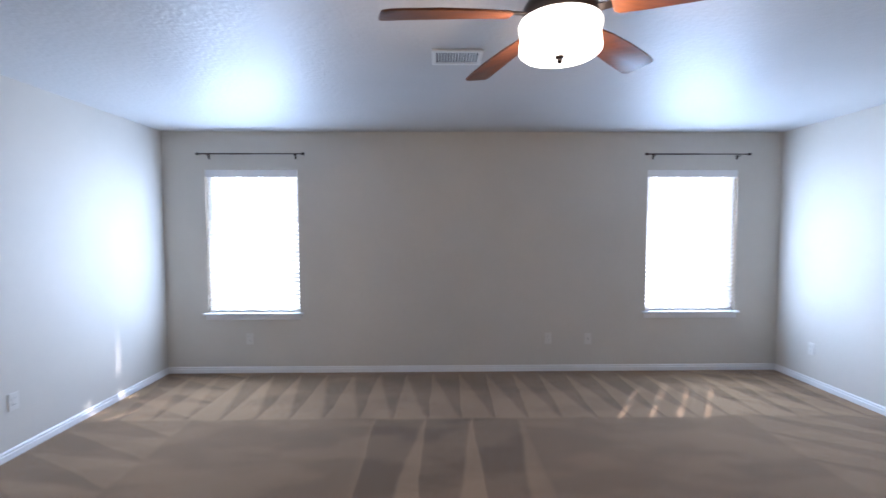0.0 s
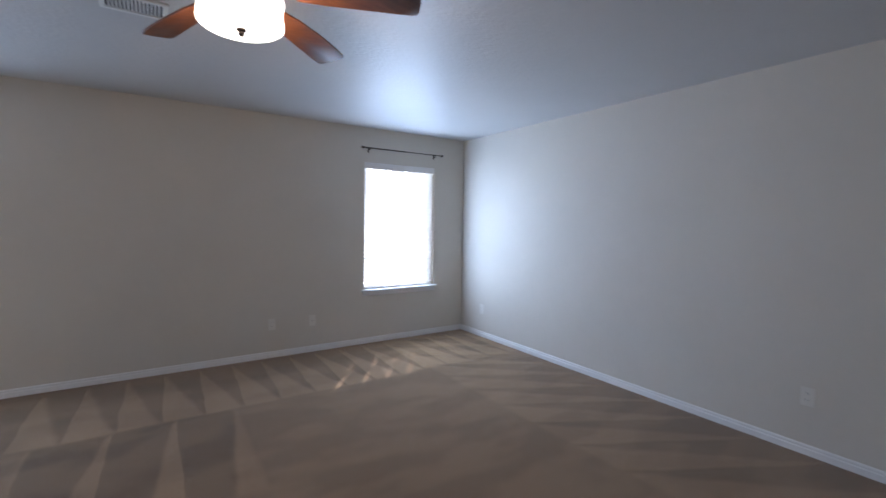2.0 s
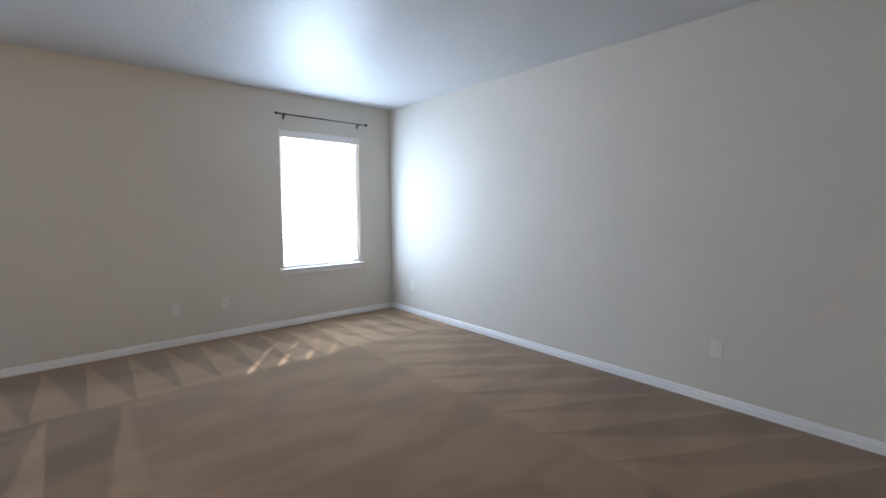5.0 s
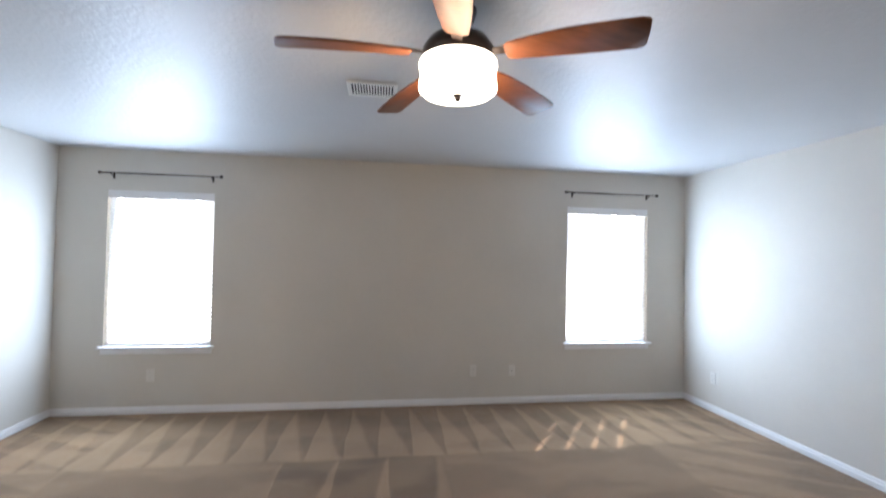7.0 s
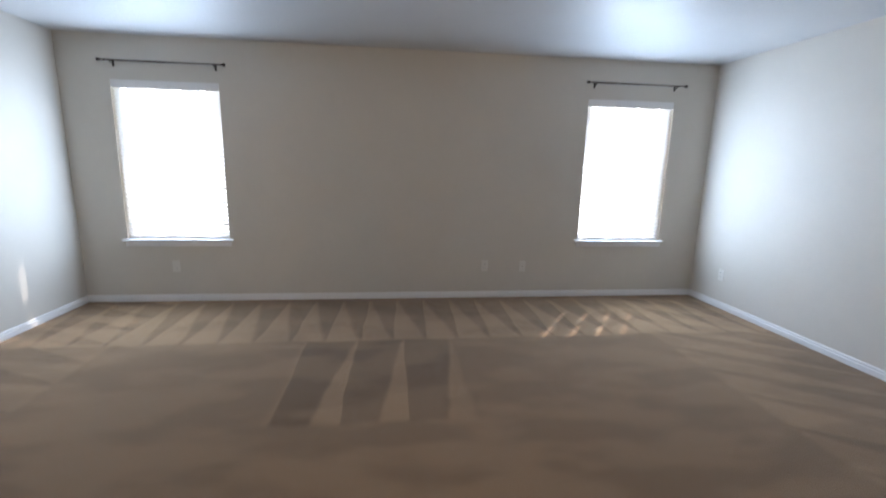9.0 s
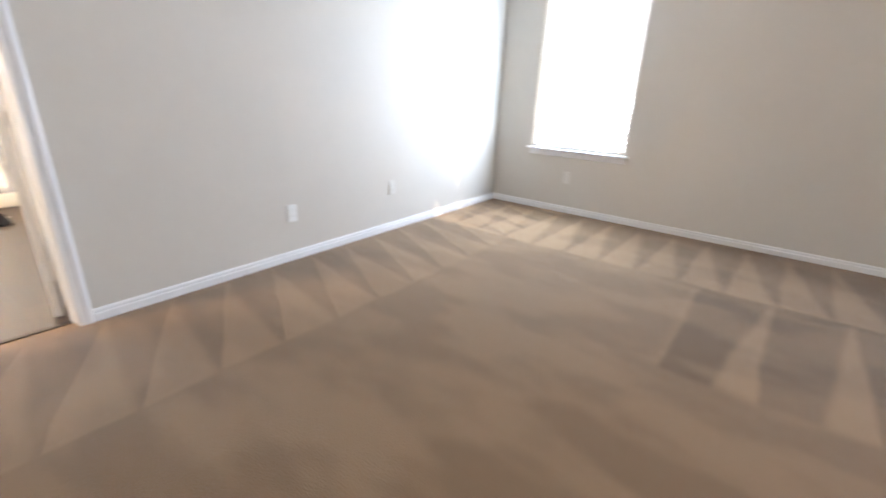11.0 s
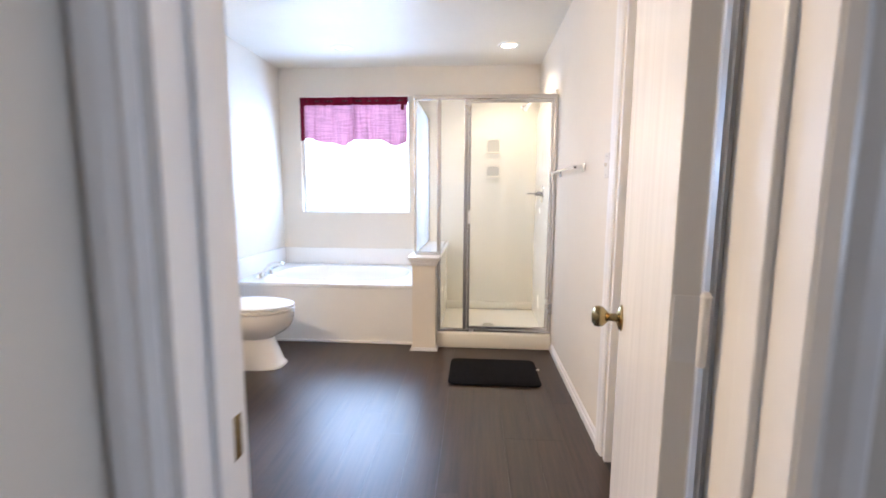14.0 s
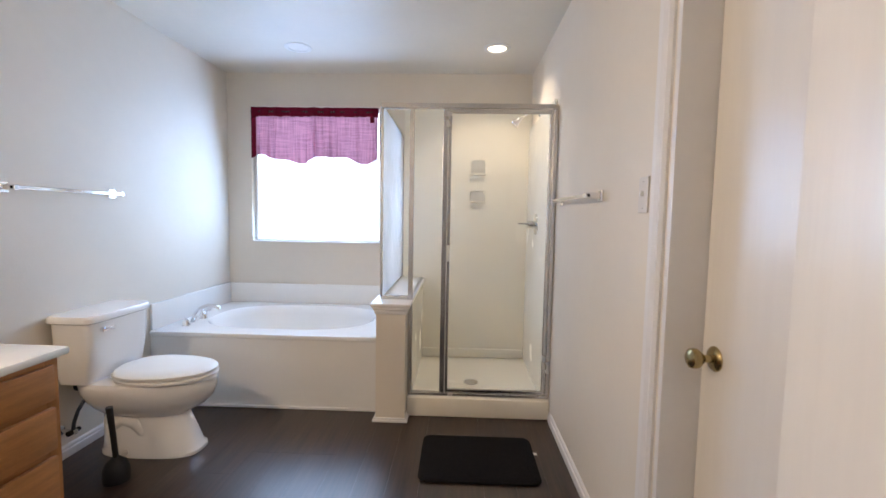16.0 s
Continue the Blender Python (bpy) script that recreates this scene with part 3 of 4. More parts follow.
# ---- bedroom fittings ----
def ceiling_fan(at):
    fan = thing("ceiling_fan", at, "bronze ceiling fan with five walnut blades and a lit drum shade", "ceiling fan")
    top = H - at[2]
    part("canopy", lathe([(0.022, top - 0.075), (0.055, top - 0.055), (0.068, top - 0.015), (0.068, top - 0.001)], 'z', 32), BRONZE, fan, smooth=True)
    part("downrod", lathe([(0.013, 0.05), (0.013, top - 0.06)], 'z', 16), BRONZE, fan, smooth=True)
    part("motor_housing", lathe([(0.06, -0.052), (0.125, -0.048), (0.138, -0.030), (0.138, -0.005), (0.115, 0.030), (0.055, 0.062), (0.020, 0.070)], 'z', 40), BRONZE, fan, smooth=True)
    shade = part("shade", lathe([(0.140, -0.050), (0.148, -0.054), (0.152, -0.065), (0.145, -0.100), (0.151, -0.150), (0.149, -0.160), (0.136, -0.170), (0.05, -0.174), (0.012, -0.175)], 'z', 48), SHADE, fan, "glowing white opal glass drum shade", True)
    shade.visible_shadow = False
    part("finial", lathe([(0.018, -0.175), (0.018, -0.180), (0.010, -0.186), (0.012, -0.193), (0.007, -0.201), (0.001, -0.203)], 'z', 20), BRONZE, fan, "small bronze finial under the shade", True)
    out = [(0.185, 0.030), (0.20, 0.046), (0.30, 0.060), (0.45, 0.071), (0.58, 0.075), (0.635, 0.074), (0.652, 0.068), (0.660, 0.055), (0.668, 0.0)]
    low = [(0.672, -0.052), (0.666, -0.063), (0.648, -0.069), (0.58, -0.070), (0.45, -0.067), (0.30, -0.058), (0.20, -0.044), (0.185, -0.030)]
    for k in range(5):
        rot = pose(0, 0, -0.040, 0, 0, 41 + 72 * k) @ pose(0, 0, 0, -13, 0, 0)
        bm = bmesh.new()
        mid = [(x, y, 0.006 - 0.022 * ((x - 0.20) / 0.47) ** 2) for x, y in out + low]
        rings(bm, [[(cx + (x - cx) * k_, y * k_, z + dz) for x, y, z in mid] for cx, k_, dz in ((0.43, 0.985, -0.004), (0.43, 1.0, -0.002), (0.43, 1.0, 0.002), (0.43, 0.985, 0.004))])
        bmesh.ops.transform(bm, matrix=rot, verts=bm.verts)
        bl = part("blade", bm, WALNUT, fan, smooth=True)
        bm = box(bmesh.new(), 0.10, 0.21, -0.020, 0.020, 0.0105, 0.016, bevel=0.002)
        box(bm, 0.19, 0.27, -0.032, 0.032, 0.0100, 0.0155, bevel=0.002)
        bmesh.ops.transform(bm, matrix=rot, verts=bm.verts)
        part("blade_iron", bm, BRONZE, bl)


ceiling_fan((0.403, 2.107, 2.287))


def register(at, w, d, label, slats):
    v = thing("ceiling_vent", at, label, "vent")
    # flat dark sheet, the duct's shade as colour
    part("backing", B(-w / 2 + 0.02, w / 2 - 0.02, -d / 2 + 0.02, d / 2 - 0.02, -0.004, -0.001), DARK, v)
    bm = bmesh.new()
    for x0, x1, y0, y1 in ((-w / 2, w / 2, -d / 2, -d / 2 + 0.024), (-w / 2, w / 2, d / 2 - 0.024, d / 2), (-w / 2, -w / 2 + 0.024, -d / 2 + 0.024, d / 2 - 0.024), (w / 2 - 0.024, w / 2, -d / 2 + 0.024, d / 2 - 0.024)):
        box(bm, x0, x1, y0, y1, -0.012, 0, bevel=0.002)
    part("frame", bm, PLASTIC, v)
    n = slats
    for i in range(n):
        x = -w / 2 + 0.03 + (w - 0.06) * (i + 0.5) / n
        side = -1 if i < n / 3 else (1 if i >= 2 * n / 3 else 0)
        bm = B(-0.0045, 0.0045, -d / 2 + 0.024, d / 2 - 0.024, -0.001, 0.001)
        bmesh.ops.transform(bm, matrix=pose(x, 0, -0.007, 0, 38 * side, 0), verts=bm.verts)
        part("slat", bm, PLASTIC, v)
    return v


register((0.058, 2.955, H), 0.28, 0.20, "white metal ceiling supply vent with slats", 14)


def outlet(name, at, rz, label, kind="outlet", plate=None):
    """A wall plate facing -y before turning by rz."""
    plate = plate or PLATE
    o = thing(name, at, label, "outlet", "wall plates", rz=rz)
    part("plate", B(-0.035, 0.035, -0.006, 0, -0.0575, 0.0575, bevel=0.003), plate, o)
    if kind == "outlet":
        for z in (-0.02, 0.02):
            soc = part("socket", lathe([(0.0165, -0.006), (0.0165, -0.008)], 'y', 20, (0, 0, z)), plate, o)
            for sx in (-0.0065, 0.0065):
                # shaded holes drawn as dark strips on the face
                part("slot", B(sx - 0.001, sx + 0.001, -0.0085, -0.008, z - 0.002, z + 0.006), DARK, soc)
    elif kind == "switch":
        part("toggle", B(-0.005, 0.005, -0.016, -0.006, -0.004, 0.012, bevel=0.001), PLASTIC, o)
        for z in (-0.042, 0.042):
            part("screw", lathe([(0.003, -0.006), (0.002, -0.0072)], 'y', 10, (0, 0, z)), ALU, o)
    else:
        part("jack", lathe([(0.006, -0.006), (0.005, -0.013)], 'y', 12), ALU, o)
    return o


outlet("wall_outlet", (-1.964, 4.863, 0.35), 0, "white duplex outlet low on the window wall")
outlet("wall_outlet", (1.085, 4.863, 0.34), 0, "white duplex outlet low on the window wall")
outlet("wall_jack", (1.496, 4.863, 0.333), 0, "white cable jack plate beside an outlet", "jack")
outlet("wall_outlet", (3.458, 4.43, 0.335), -90, "white duplex outlet near the window corner")
outlet("wall_outlet", (3.458, 1.22, 0.362), -90, "white duplex outlet low on the long wall")
outlet("wall_outlet", (-2.795, 3.25, 0.36), 90, "white duplex outlet low on the doorway wall")
outlet("wall_outlet", (-2.795, 2.31, 0.325), 90, "white duplex outlet close to the bathroom doorway", plate=PLASTIC)

# ---- bathroom ----
def bath_window():
    win = thing("window_3", (-6.74, -0.413, 1.015), "white framed bathroom window in a deep plaster reveal", "window", kind="structure")
    y0, y1, h = -0.555, 0.555, 1.151
    for a, b_ in ((y0, y0 + 0.024), (y1 - 0.024, y1)):
        part("window_frame", B(-0.10, -0.05, a, b_, 0, h, bevel=0.003), TRIM, win)
    for a, b_ in ((0, 0.024), (h - 0.024, h)):
        part("window_frame", B(-0.098, -0.052, y0 + 0.024, y1 - 0.024, a, b_, bevel=0.003), TRIM, win)
    for a, b_ in ((0.024, h - 0.024),):
        pn = part("pane", B(-0.078, -0.075, y0 + 0.024, y1 - 0.024, a, b_), PANE, win)
        pn.visible_shadow = False
    part("window_sill", B(-0.05, 0.008, y0 + 0.001, y1 - 0.001, 0.0, 0.010, bevel=0.003), TRIM, win)


bath_window()


def valance():
    """A short gathered curtain with a maroon heading and side hem."""
    v = thing("curtain_valance", (-6.73, -0.41, 2.138), "short sheer purple valance with maroon heading and hem", "curtain")

    def sheet(y0, y1, z_top, z_bot, mat, name, n, off=0.0):
        bm = bmesh.new()
        grid = []
        rows = 14
        for i in range(n + 1):
            y = y0 + (y1 - y0) * i / n
            s = (y + 0.54) / 1.08
            gather = 1 + 2.2 * math.exp(-((s - 0.50) / 0.09) ** 2) + 0.9 * math.exp(-((s - 0.17) / 0.05) ** 2)
            wave = 0.010 * gather * math.sin(s * 58 + 2.1 * math.sin(s * 9)) + 0.005 * math.sin(s * 17) + 0.004 * math.sin(s * 131 + 3 * math.sin(s * 13))
            yy = y + 0.008 * (gather - 1) * math.cos(s * 94 + 2.1 * math.sin(s * 9))
            zb = z_bot + (0.028 * math.sin(s * 11.5 + 0.6) + 0.012 * math.sin(s * 27)) * (1 if z_bot < -0.2 else 0)
            grid.append([bm.verts.new((0.028 + off + wave * (0.45 + 0.75 * k / rows), y + (yy - y) * (0.3 + 0.7 * k / rows), z_top + (zb - z_top) * k / rows)) for k in range(rows + 1)])
        for a, b_ in zip(grid, grid[1:]):
            for k in range(rows):
                bm.faces.new((a[k], b_[k], b_[k + 1], a[k + 1]))
        bmesh.ops.solidify(bm, geom=bm.faces[:], thickness=0.0012)
        return part(name, bm, mat, v, smooth=True)
    sheet(-0.50, 0.535, -0.06, -0.42, SHEER, "sheer_panel", 150)
    sheet(-0.54, 0.540, 0.010, -0.068, MAROON, "heading", 150, 0.003)
    sheet(-0.54, -0.495, -0.06, -0.435, MAROON, "side_hem", 10, 0.002)
    part("hem_tab", B(0.036, 0.040, 0.47, 0.505, -0.115, -0.066), MAROON, v)
    part("tension_rod", tube([(0.024, -0.545, -0.025), (0.024, 0.545, -0.025)], 0.006, 10), BRONZE, v, smooth=True)


valance()


def oval(cx, cy, rx, ry, z, n=40, sq=2.6):
    out = []
    for i in range(n):
        a = 2 * math.pi * i / n
        c, s = math.cos(a), math.sin(a)
        out.append((cx + rx * math.copysign(abs(c) ** (2 / sq), c), cy + ry * math.copysign(abs(s) ** (2 / sq), s), z))
    return out


def bathtub():
    tub = thing("bathtub", (-6.22, -0.46, 0), "white acrylic alcove bathtub with a smooth apron", "bathtub")
    x0, x1, y0, y1, z = -0.516, 0.480, -0.713, 0.782, 0.488
    n = 48
    rect = []
    for i in range(n):
        a = 2 * math.pi * i / n
        c, s = math.cos(a), math.sin(a)
        k = 1 / max(abs(c), abs(s))
        rect.append(((x0 + x1) / 2 + (x1 - x0) / 2 * c * k, (y0 + y1) / 2 + (y1 - y0) / 2 * s * k, z))
    loops = [rect] + [oval(-0.015, 0.06, rx, ry, zz, n, 2.8) for rx, ry, zz in ((0.385, 0.605, z + 0.002), (0.372, 0.590, z - 0.010), (0.352, 0.560, z - 0.06), (0.315, 0.50, 0.18), (0.26, 0.42, 0.11), (0.12, 0.22, 0.10))]
    bm = bmesh.new()
    rings(bm, loops, cap=False)
    bm.faces.new([bm.verts.new(p) for p in oval(-0.015, 0.06, 0.12, 0.22, 0.10, n, 2.8)])
    part("basin", bm, ACRYLIC, tub, smooth=True)
    bm = B(x1 - 0.012, x1, y0, y1, 0.016, z - 0.03)
    box(bm, x1 - 0.02, x1 + 0.012, y0, y1, z - 0.032, z - 0.0005, bevel=0.006)
    part("apron", bm, ACRYLIC, tub, "plain white front apron", True)
    part("toe_trim", B(x1 - 0.01, x1 + 0.012, y0, y1 - 0.005, 0, 0.018, bevel=0.004), TRIM, tub)
    part("back_lip", B(x0, x0 + 0.018, y0, y1, z + 0.001, z + 0.168, bevel=0.006), ACRYLIC, tub, smooth=True)
    part("end_lip", B(x0 + 0.018, x1, y0, y0 + 0.018, z + 0.001, z + 0.175, bevel=0.006), ACRYLIC, tub, smooth=True)
    part("drain", lathe([(0.028, 0.101), (0.026, 0.105), (0.01, 0.106)], 'z', 20, (0.0, -0.15, 0)), CHROME, tub, smooth=True)
    f = thing("tub_faucet", (-6.00, -1.045, 0.488), "chrome roman tub faucet with arched spout and levers", "faucet")
    part("spout", tube([(0, 0, 0), (0, 0.012, 0.05), (0, 0.05, 0.095), (0, 0.11, 0.118), (0, 0.165, 0.112), (0, 0.185, 0.095)], [0.024, 0.020, 0.017, 0.016, 0.015, 0.013], 16), CHROME, f, smooth=True)
    for s in (-1, 1):
        part("valve", lathe([(0.026, 0), (0.024, 0.012), (0.016, 0.025), (0.017, 0.042), (0.010, 0.050), (0.002, 0.052)], 'z', 20, (0.10 * s, 0.01, 0)), CHROME, f, smooth=True)
        part("lever", tube([(0.10 * s, 0.01, 0.040), (0.125 * s, 0.03, 0.048), (0.145 * s, 0.05, 0.050)], [0.008, 0.006, 0.005], 10), CHROME, f, smooth=True)


bathtub()


def half_wall():
    w = thing("half_wall", (-6.155, 0.413, 0), "cream half wall with moulded cap between tub and shower", "half wall", kind="structure")
    part("body", B(-0.583, 0.548, -0.089, 0.089, 0, 0.670), BATH_WALL, w)
    part("cap", B(-0.583, 0.580, -0.121, 0.121, 0.713, 0.737, bevel=0.006), TRIM, w, smooth=True)
    part("cap_moulding", B(-0.583, 0.568, -0.108, 0.108, 0.692, 0.713, bevel=0.007), TRIM, w, smooth=True)
    part("cap_moulding", B(-0.583, 0.558, -0.098, 0.098, 0.668, 0.692, bevel=0.005), TRIM, w, smooth=True)
    part("base_trim", B(0.0, 0.564, -0.107, 0.107, 0, 0.014, bevel=0.003), TRIM, w, smooth=True)
    part("base_trim", B(0.40, 0.559, -0.099, 0.099, 0.014, 0.026, bevel=0.004), TRIM, w, smooth=True)


half_wall()


def shower():
    s = thing("shower_stall", (-6.20, 0.93, 0), "cream fibreglass shower stall with moulded pan and curb", "shower")
    y0, y1 = -0.427, 0.468
    bm = B(-0.538, 0.435, y0, y1, 0, 0.055)
    part("pan", bm, SHOWER, s)
    bm = B(0.435, 0.512, y0 + 0.001, y1, 0, 0.124, bevel=0.012)
    part("curb", bm, SHOWER, s, smooth=True)
    part("back_wall", B(-0.538, -0.520, y0, y1, 0.056, 2.15), SHOWER, s)
    part("side_wall", B(-0.520, 0.435, y1 - 0.016, y1, 0.056, 1.985), SHOWER, s)
    part("side_wall", B(-0.520, 0.435, y0, y0 + 0.012, 0.056, 0.737), SHOWER, s)
    part("pan_ledge", B(-0.520, -0.490, y0 + 0.012, y1 - 0.016, 0.055, 0.135, bevel=0.014), SHOWER, s, smooth=True)
    part("back_wall", B(-0.538, -0.521, -0.586, y0 - 0.0005, 0.738, 2.15), SHOWER, s)
    part("top_flange", B(-0.534, -0.508, y0, y1, 2.15, 2.166, bevel=0.006), SHOWER, s, smooth=True)
    part("drain", lathe([(0.052, 0.0555), (0.05, 0.060), (0.03, 0.061)], 'z', 24, (0.06, -0.006, 0)), ALU, s, smooth=True)
    for z0, z1, nm in ((1.622, 1.734, "soap_niche"), (1.392, 1.478, "soap_niche")):
        # an arched recess face with a moulded rim round it
        yc, hw, rad = 0.035, 0.058, 0.030
        arch = [(yc - hw, z0), (yc + hw, z0)]
        for cy, a0 in ((yc + hw - rad, 0), (yc - hw + rad, 90)):
            arch += [(cy + rad * math.cos(radians(a0 + 15 * i)), z1 - rad + rad * math.sin(radians(a0 + 15 * i))) for i in range(7)]
        part(nm, rings(bmesh.new(), [[(x, y, z) for y, z in arch] for x in (-0.5195, -0.5165)]), NICHE, s)
        zm = (z0 + z1) / 2
        rim = [[(x, yc + (y - yc) * k_, zm + (z - zm) * k_) for y, z in arch] for x, k_ in ((-0.5198, 1.13), (-0.513, 1.10), (-0.512, 1.04), (-0.5164, 1.0))]
        part("niche_rim", rings(bmesh.new(), rim, cap=False), SHOWER, s, smooth=True)
        part("niche_ledge", B(-0.511, -0.488, yc - 0.062, yc + 0.062, z0 - 0.016, z0 - 0.004, bevel=0.005), SHOWER, s, smooth=True)
    v = thing("shower_valve", (-6.28, 1.382, 1.213), "chrome single-lever shower valve", "shower valve")
    part("escutcheon", lathe([(0.080, 0), (0.078, -0.006), (0.055, -0.012), (0.028, -0.016)], 'y', 32), CHROME, v, smooth=True)
    part("hub", lathe([(0.026, -0.014), (0.024, -0.055), (0.020, -0.062), (0.004, -0.064)], 'y', 20), CHROME, v, smooth=True)
    part("lever", tube([(0, -0.045, 0), (-0.01, -0.09, 0.006), (-0.014, -0.13, 0.004)], [0.010, 0.008, 0.006], 10), CHROME, v, smooth=True)
    hd = thing("showerhead", (-6.28, 1.39, 2.02), "chrome shower head on a bent arm", "shower head")
    part("flange", lathe([(0.030, 0), (0.026, -0.008), (0.012, -0.012)], 'y', 20), CHROME, hd, smooth=True)
    part("arm", tube([(0, -0.005, 0), (0, -0.06, 0.006), (0, -0.11, -0.012), (0, -0.145, -0.045)], 0.0095, 12), CHROME, hd, smooth=True)
    bm = lathe([(0.012, 0), (0.018, -0.012), (0.016, -0.024), (0.030, -0.048), (0.034, -0.066), (0.030, -0.070)], 'z', 24)
    bmesh.ops.transform(bm, matrix=pose(0, -0.145, -0.040, -48, 0, 0), verts=bm.verts)
    part("head", bm, CHROME, hd, smooth=True)


shower()


def enclosure():
    e = thing("shower_enclosure", (-5.735, 0.93, 0.124), "framed glass shower enclosure in brushed aluminium", "shower enclosure")
    ya, yb, yc, yd = -0.423, -0.206, 0.424, 0.466
    top = 1.818
    part("header", B(-0.020, 0.020, -0.605, yd, top - 0.030, top, bevel=0.003), ALU, e)
    part("sill_track", B(-0.020, 0.020, ya, yd, 0.0005, 0.022, bevel=0.003), ALU, e)
    part("corner_post", B(-0.016, 0.018, ya - 0.004, ya + 0.024, 0.022, top - 0.030, bevel=0.002), ALU, e)
    part("strike_post", B(-0.018, 0.020, yb - 0.016, yb + 0.014, 0.022, top - 0.030, bevel=0.002), ALU, e)
    part("wall_post", B(-0.018, 0.020, yc + 0.018, yd, 0.022, top - 0.030, bevel=0.002), ALU, e)

    def pane(b, mat=SHGLASS, label="clear shower glass"):
        p_ = part("pane", B(*b), mat, e, label)
        p_.visible_shadow = False
    pane((-0.003, 0.003, ya + 0.024, yb - 0.016, 0.022, top - 0.030))
    # narrow pane over the half wall, and the return along it
    cap = 0.737 - 0.124 + 0.0005
    part("cap_track", B(-0.012, 0.014, -0.600, ya - 0.006, cap, cap + 0.022, bevel=0.002), ALU, e)
    part("return_post", B(-0.014, 0.014, -0.605, -0.591, cap + 0.022, top - 0.030, bevel=0.002), ALU, e)
    pane((-0.003, 0.003, -0.591, ya - 0.004, cap + 0.022, top - 0.030))
    part("return_track", B(-0.985, -0.012, -0.606, -0.586, cap, cap + 0.020, bevel=0.002), ALU, e)
    part("return_header", B(-0.985, -0.020, -0.608, -0.584, top - 0.026, top, bevel=0.002), ALU, e)
    part("return_jamb", B(-1.003, -0.985, -0.606, -0.586, cap, top, bevel=0.002), ALU, e)
    pane((-0.985, -0.014, -0.598, -0.592, cap + 0.020, top - 0.026), HAZED, "hazed shower glass")
    d = part("door", B(-0.004, 0.004, yb + 0.034, yc - 0.004, 0.046, top - 0.056), SHGLASS, e, "clear framed glass shower door")
    d.visible_shadow = False
    for b_ in ((yb + 0.017, yb + 0.034, 0.026, top - 0.034), (yc - 0.004, yc + 0.014, 0.026, top - 0.034)):
        part("door_stile", B(-0.010, 0.012, *b_, bevel=0.002), ALU, d)
    for z0, z1 in ((0.026, 0.046), (top - 0.056, top - 0.034)):
        part("door_rail", B(-0.010, 0.012, yb + 0.034, yc - 0.004, z0, z1, bevel=0.002), ALU, d)
    part("door_pull", B(0.012, 0.030, yb + 0.018, yb + 0.034, 0.86, 0.96, bevel=0.004), PLASTIC, d, "small white door pull")


enclosure()


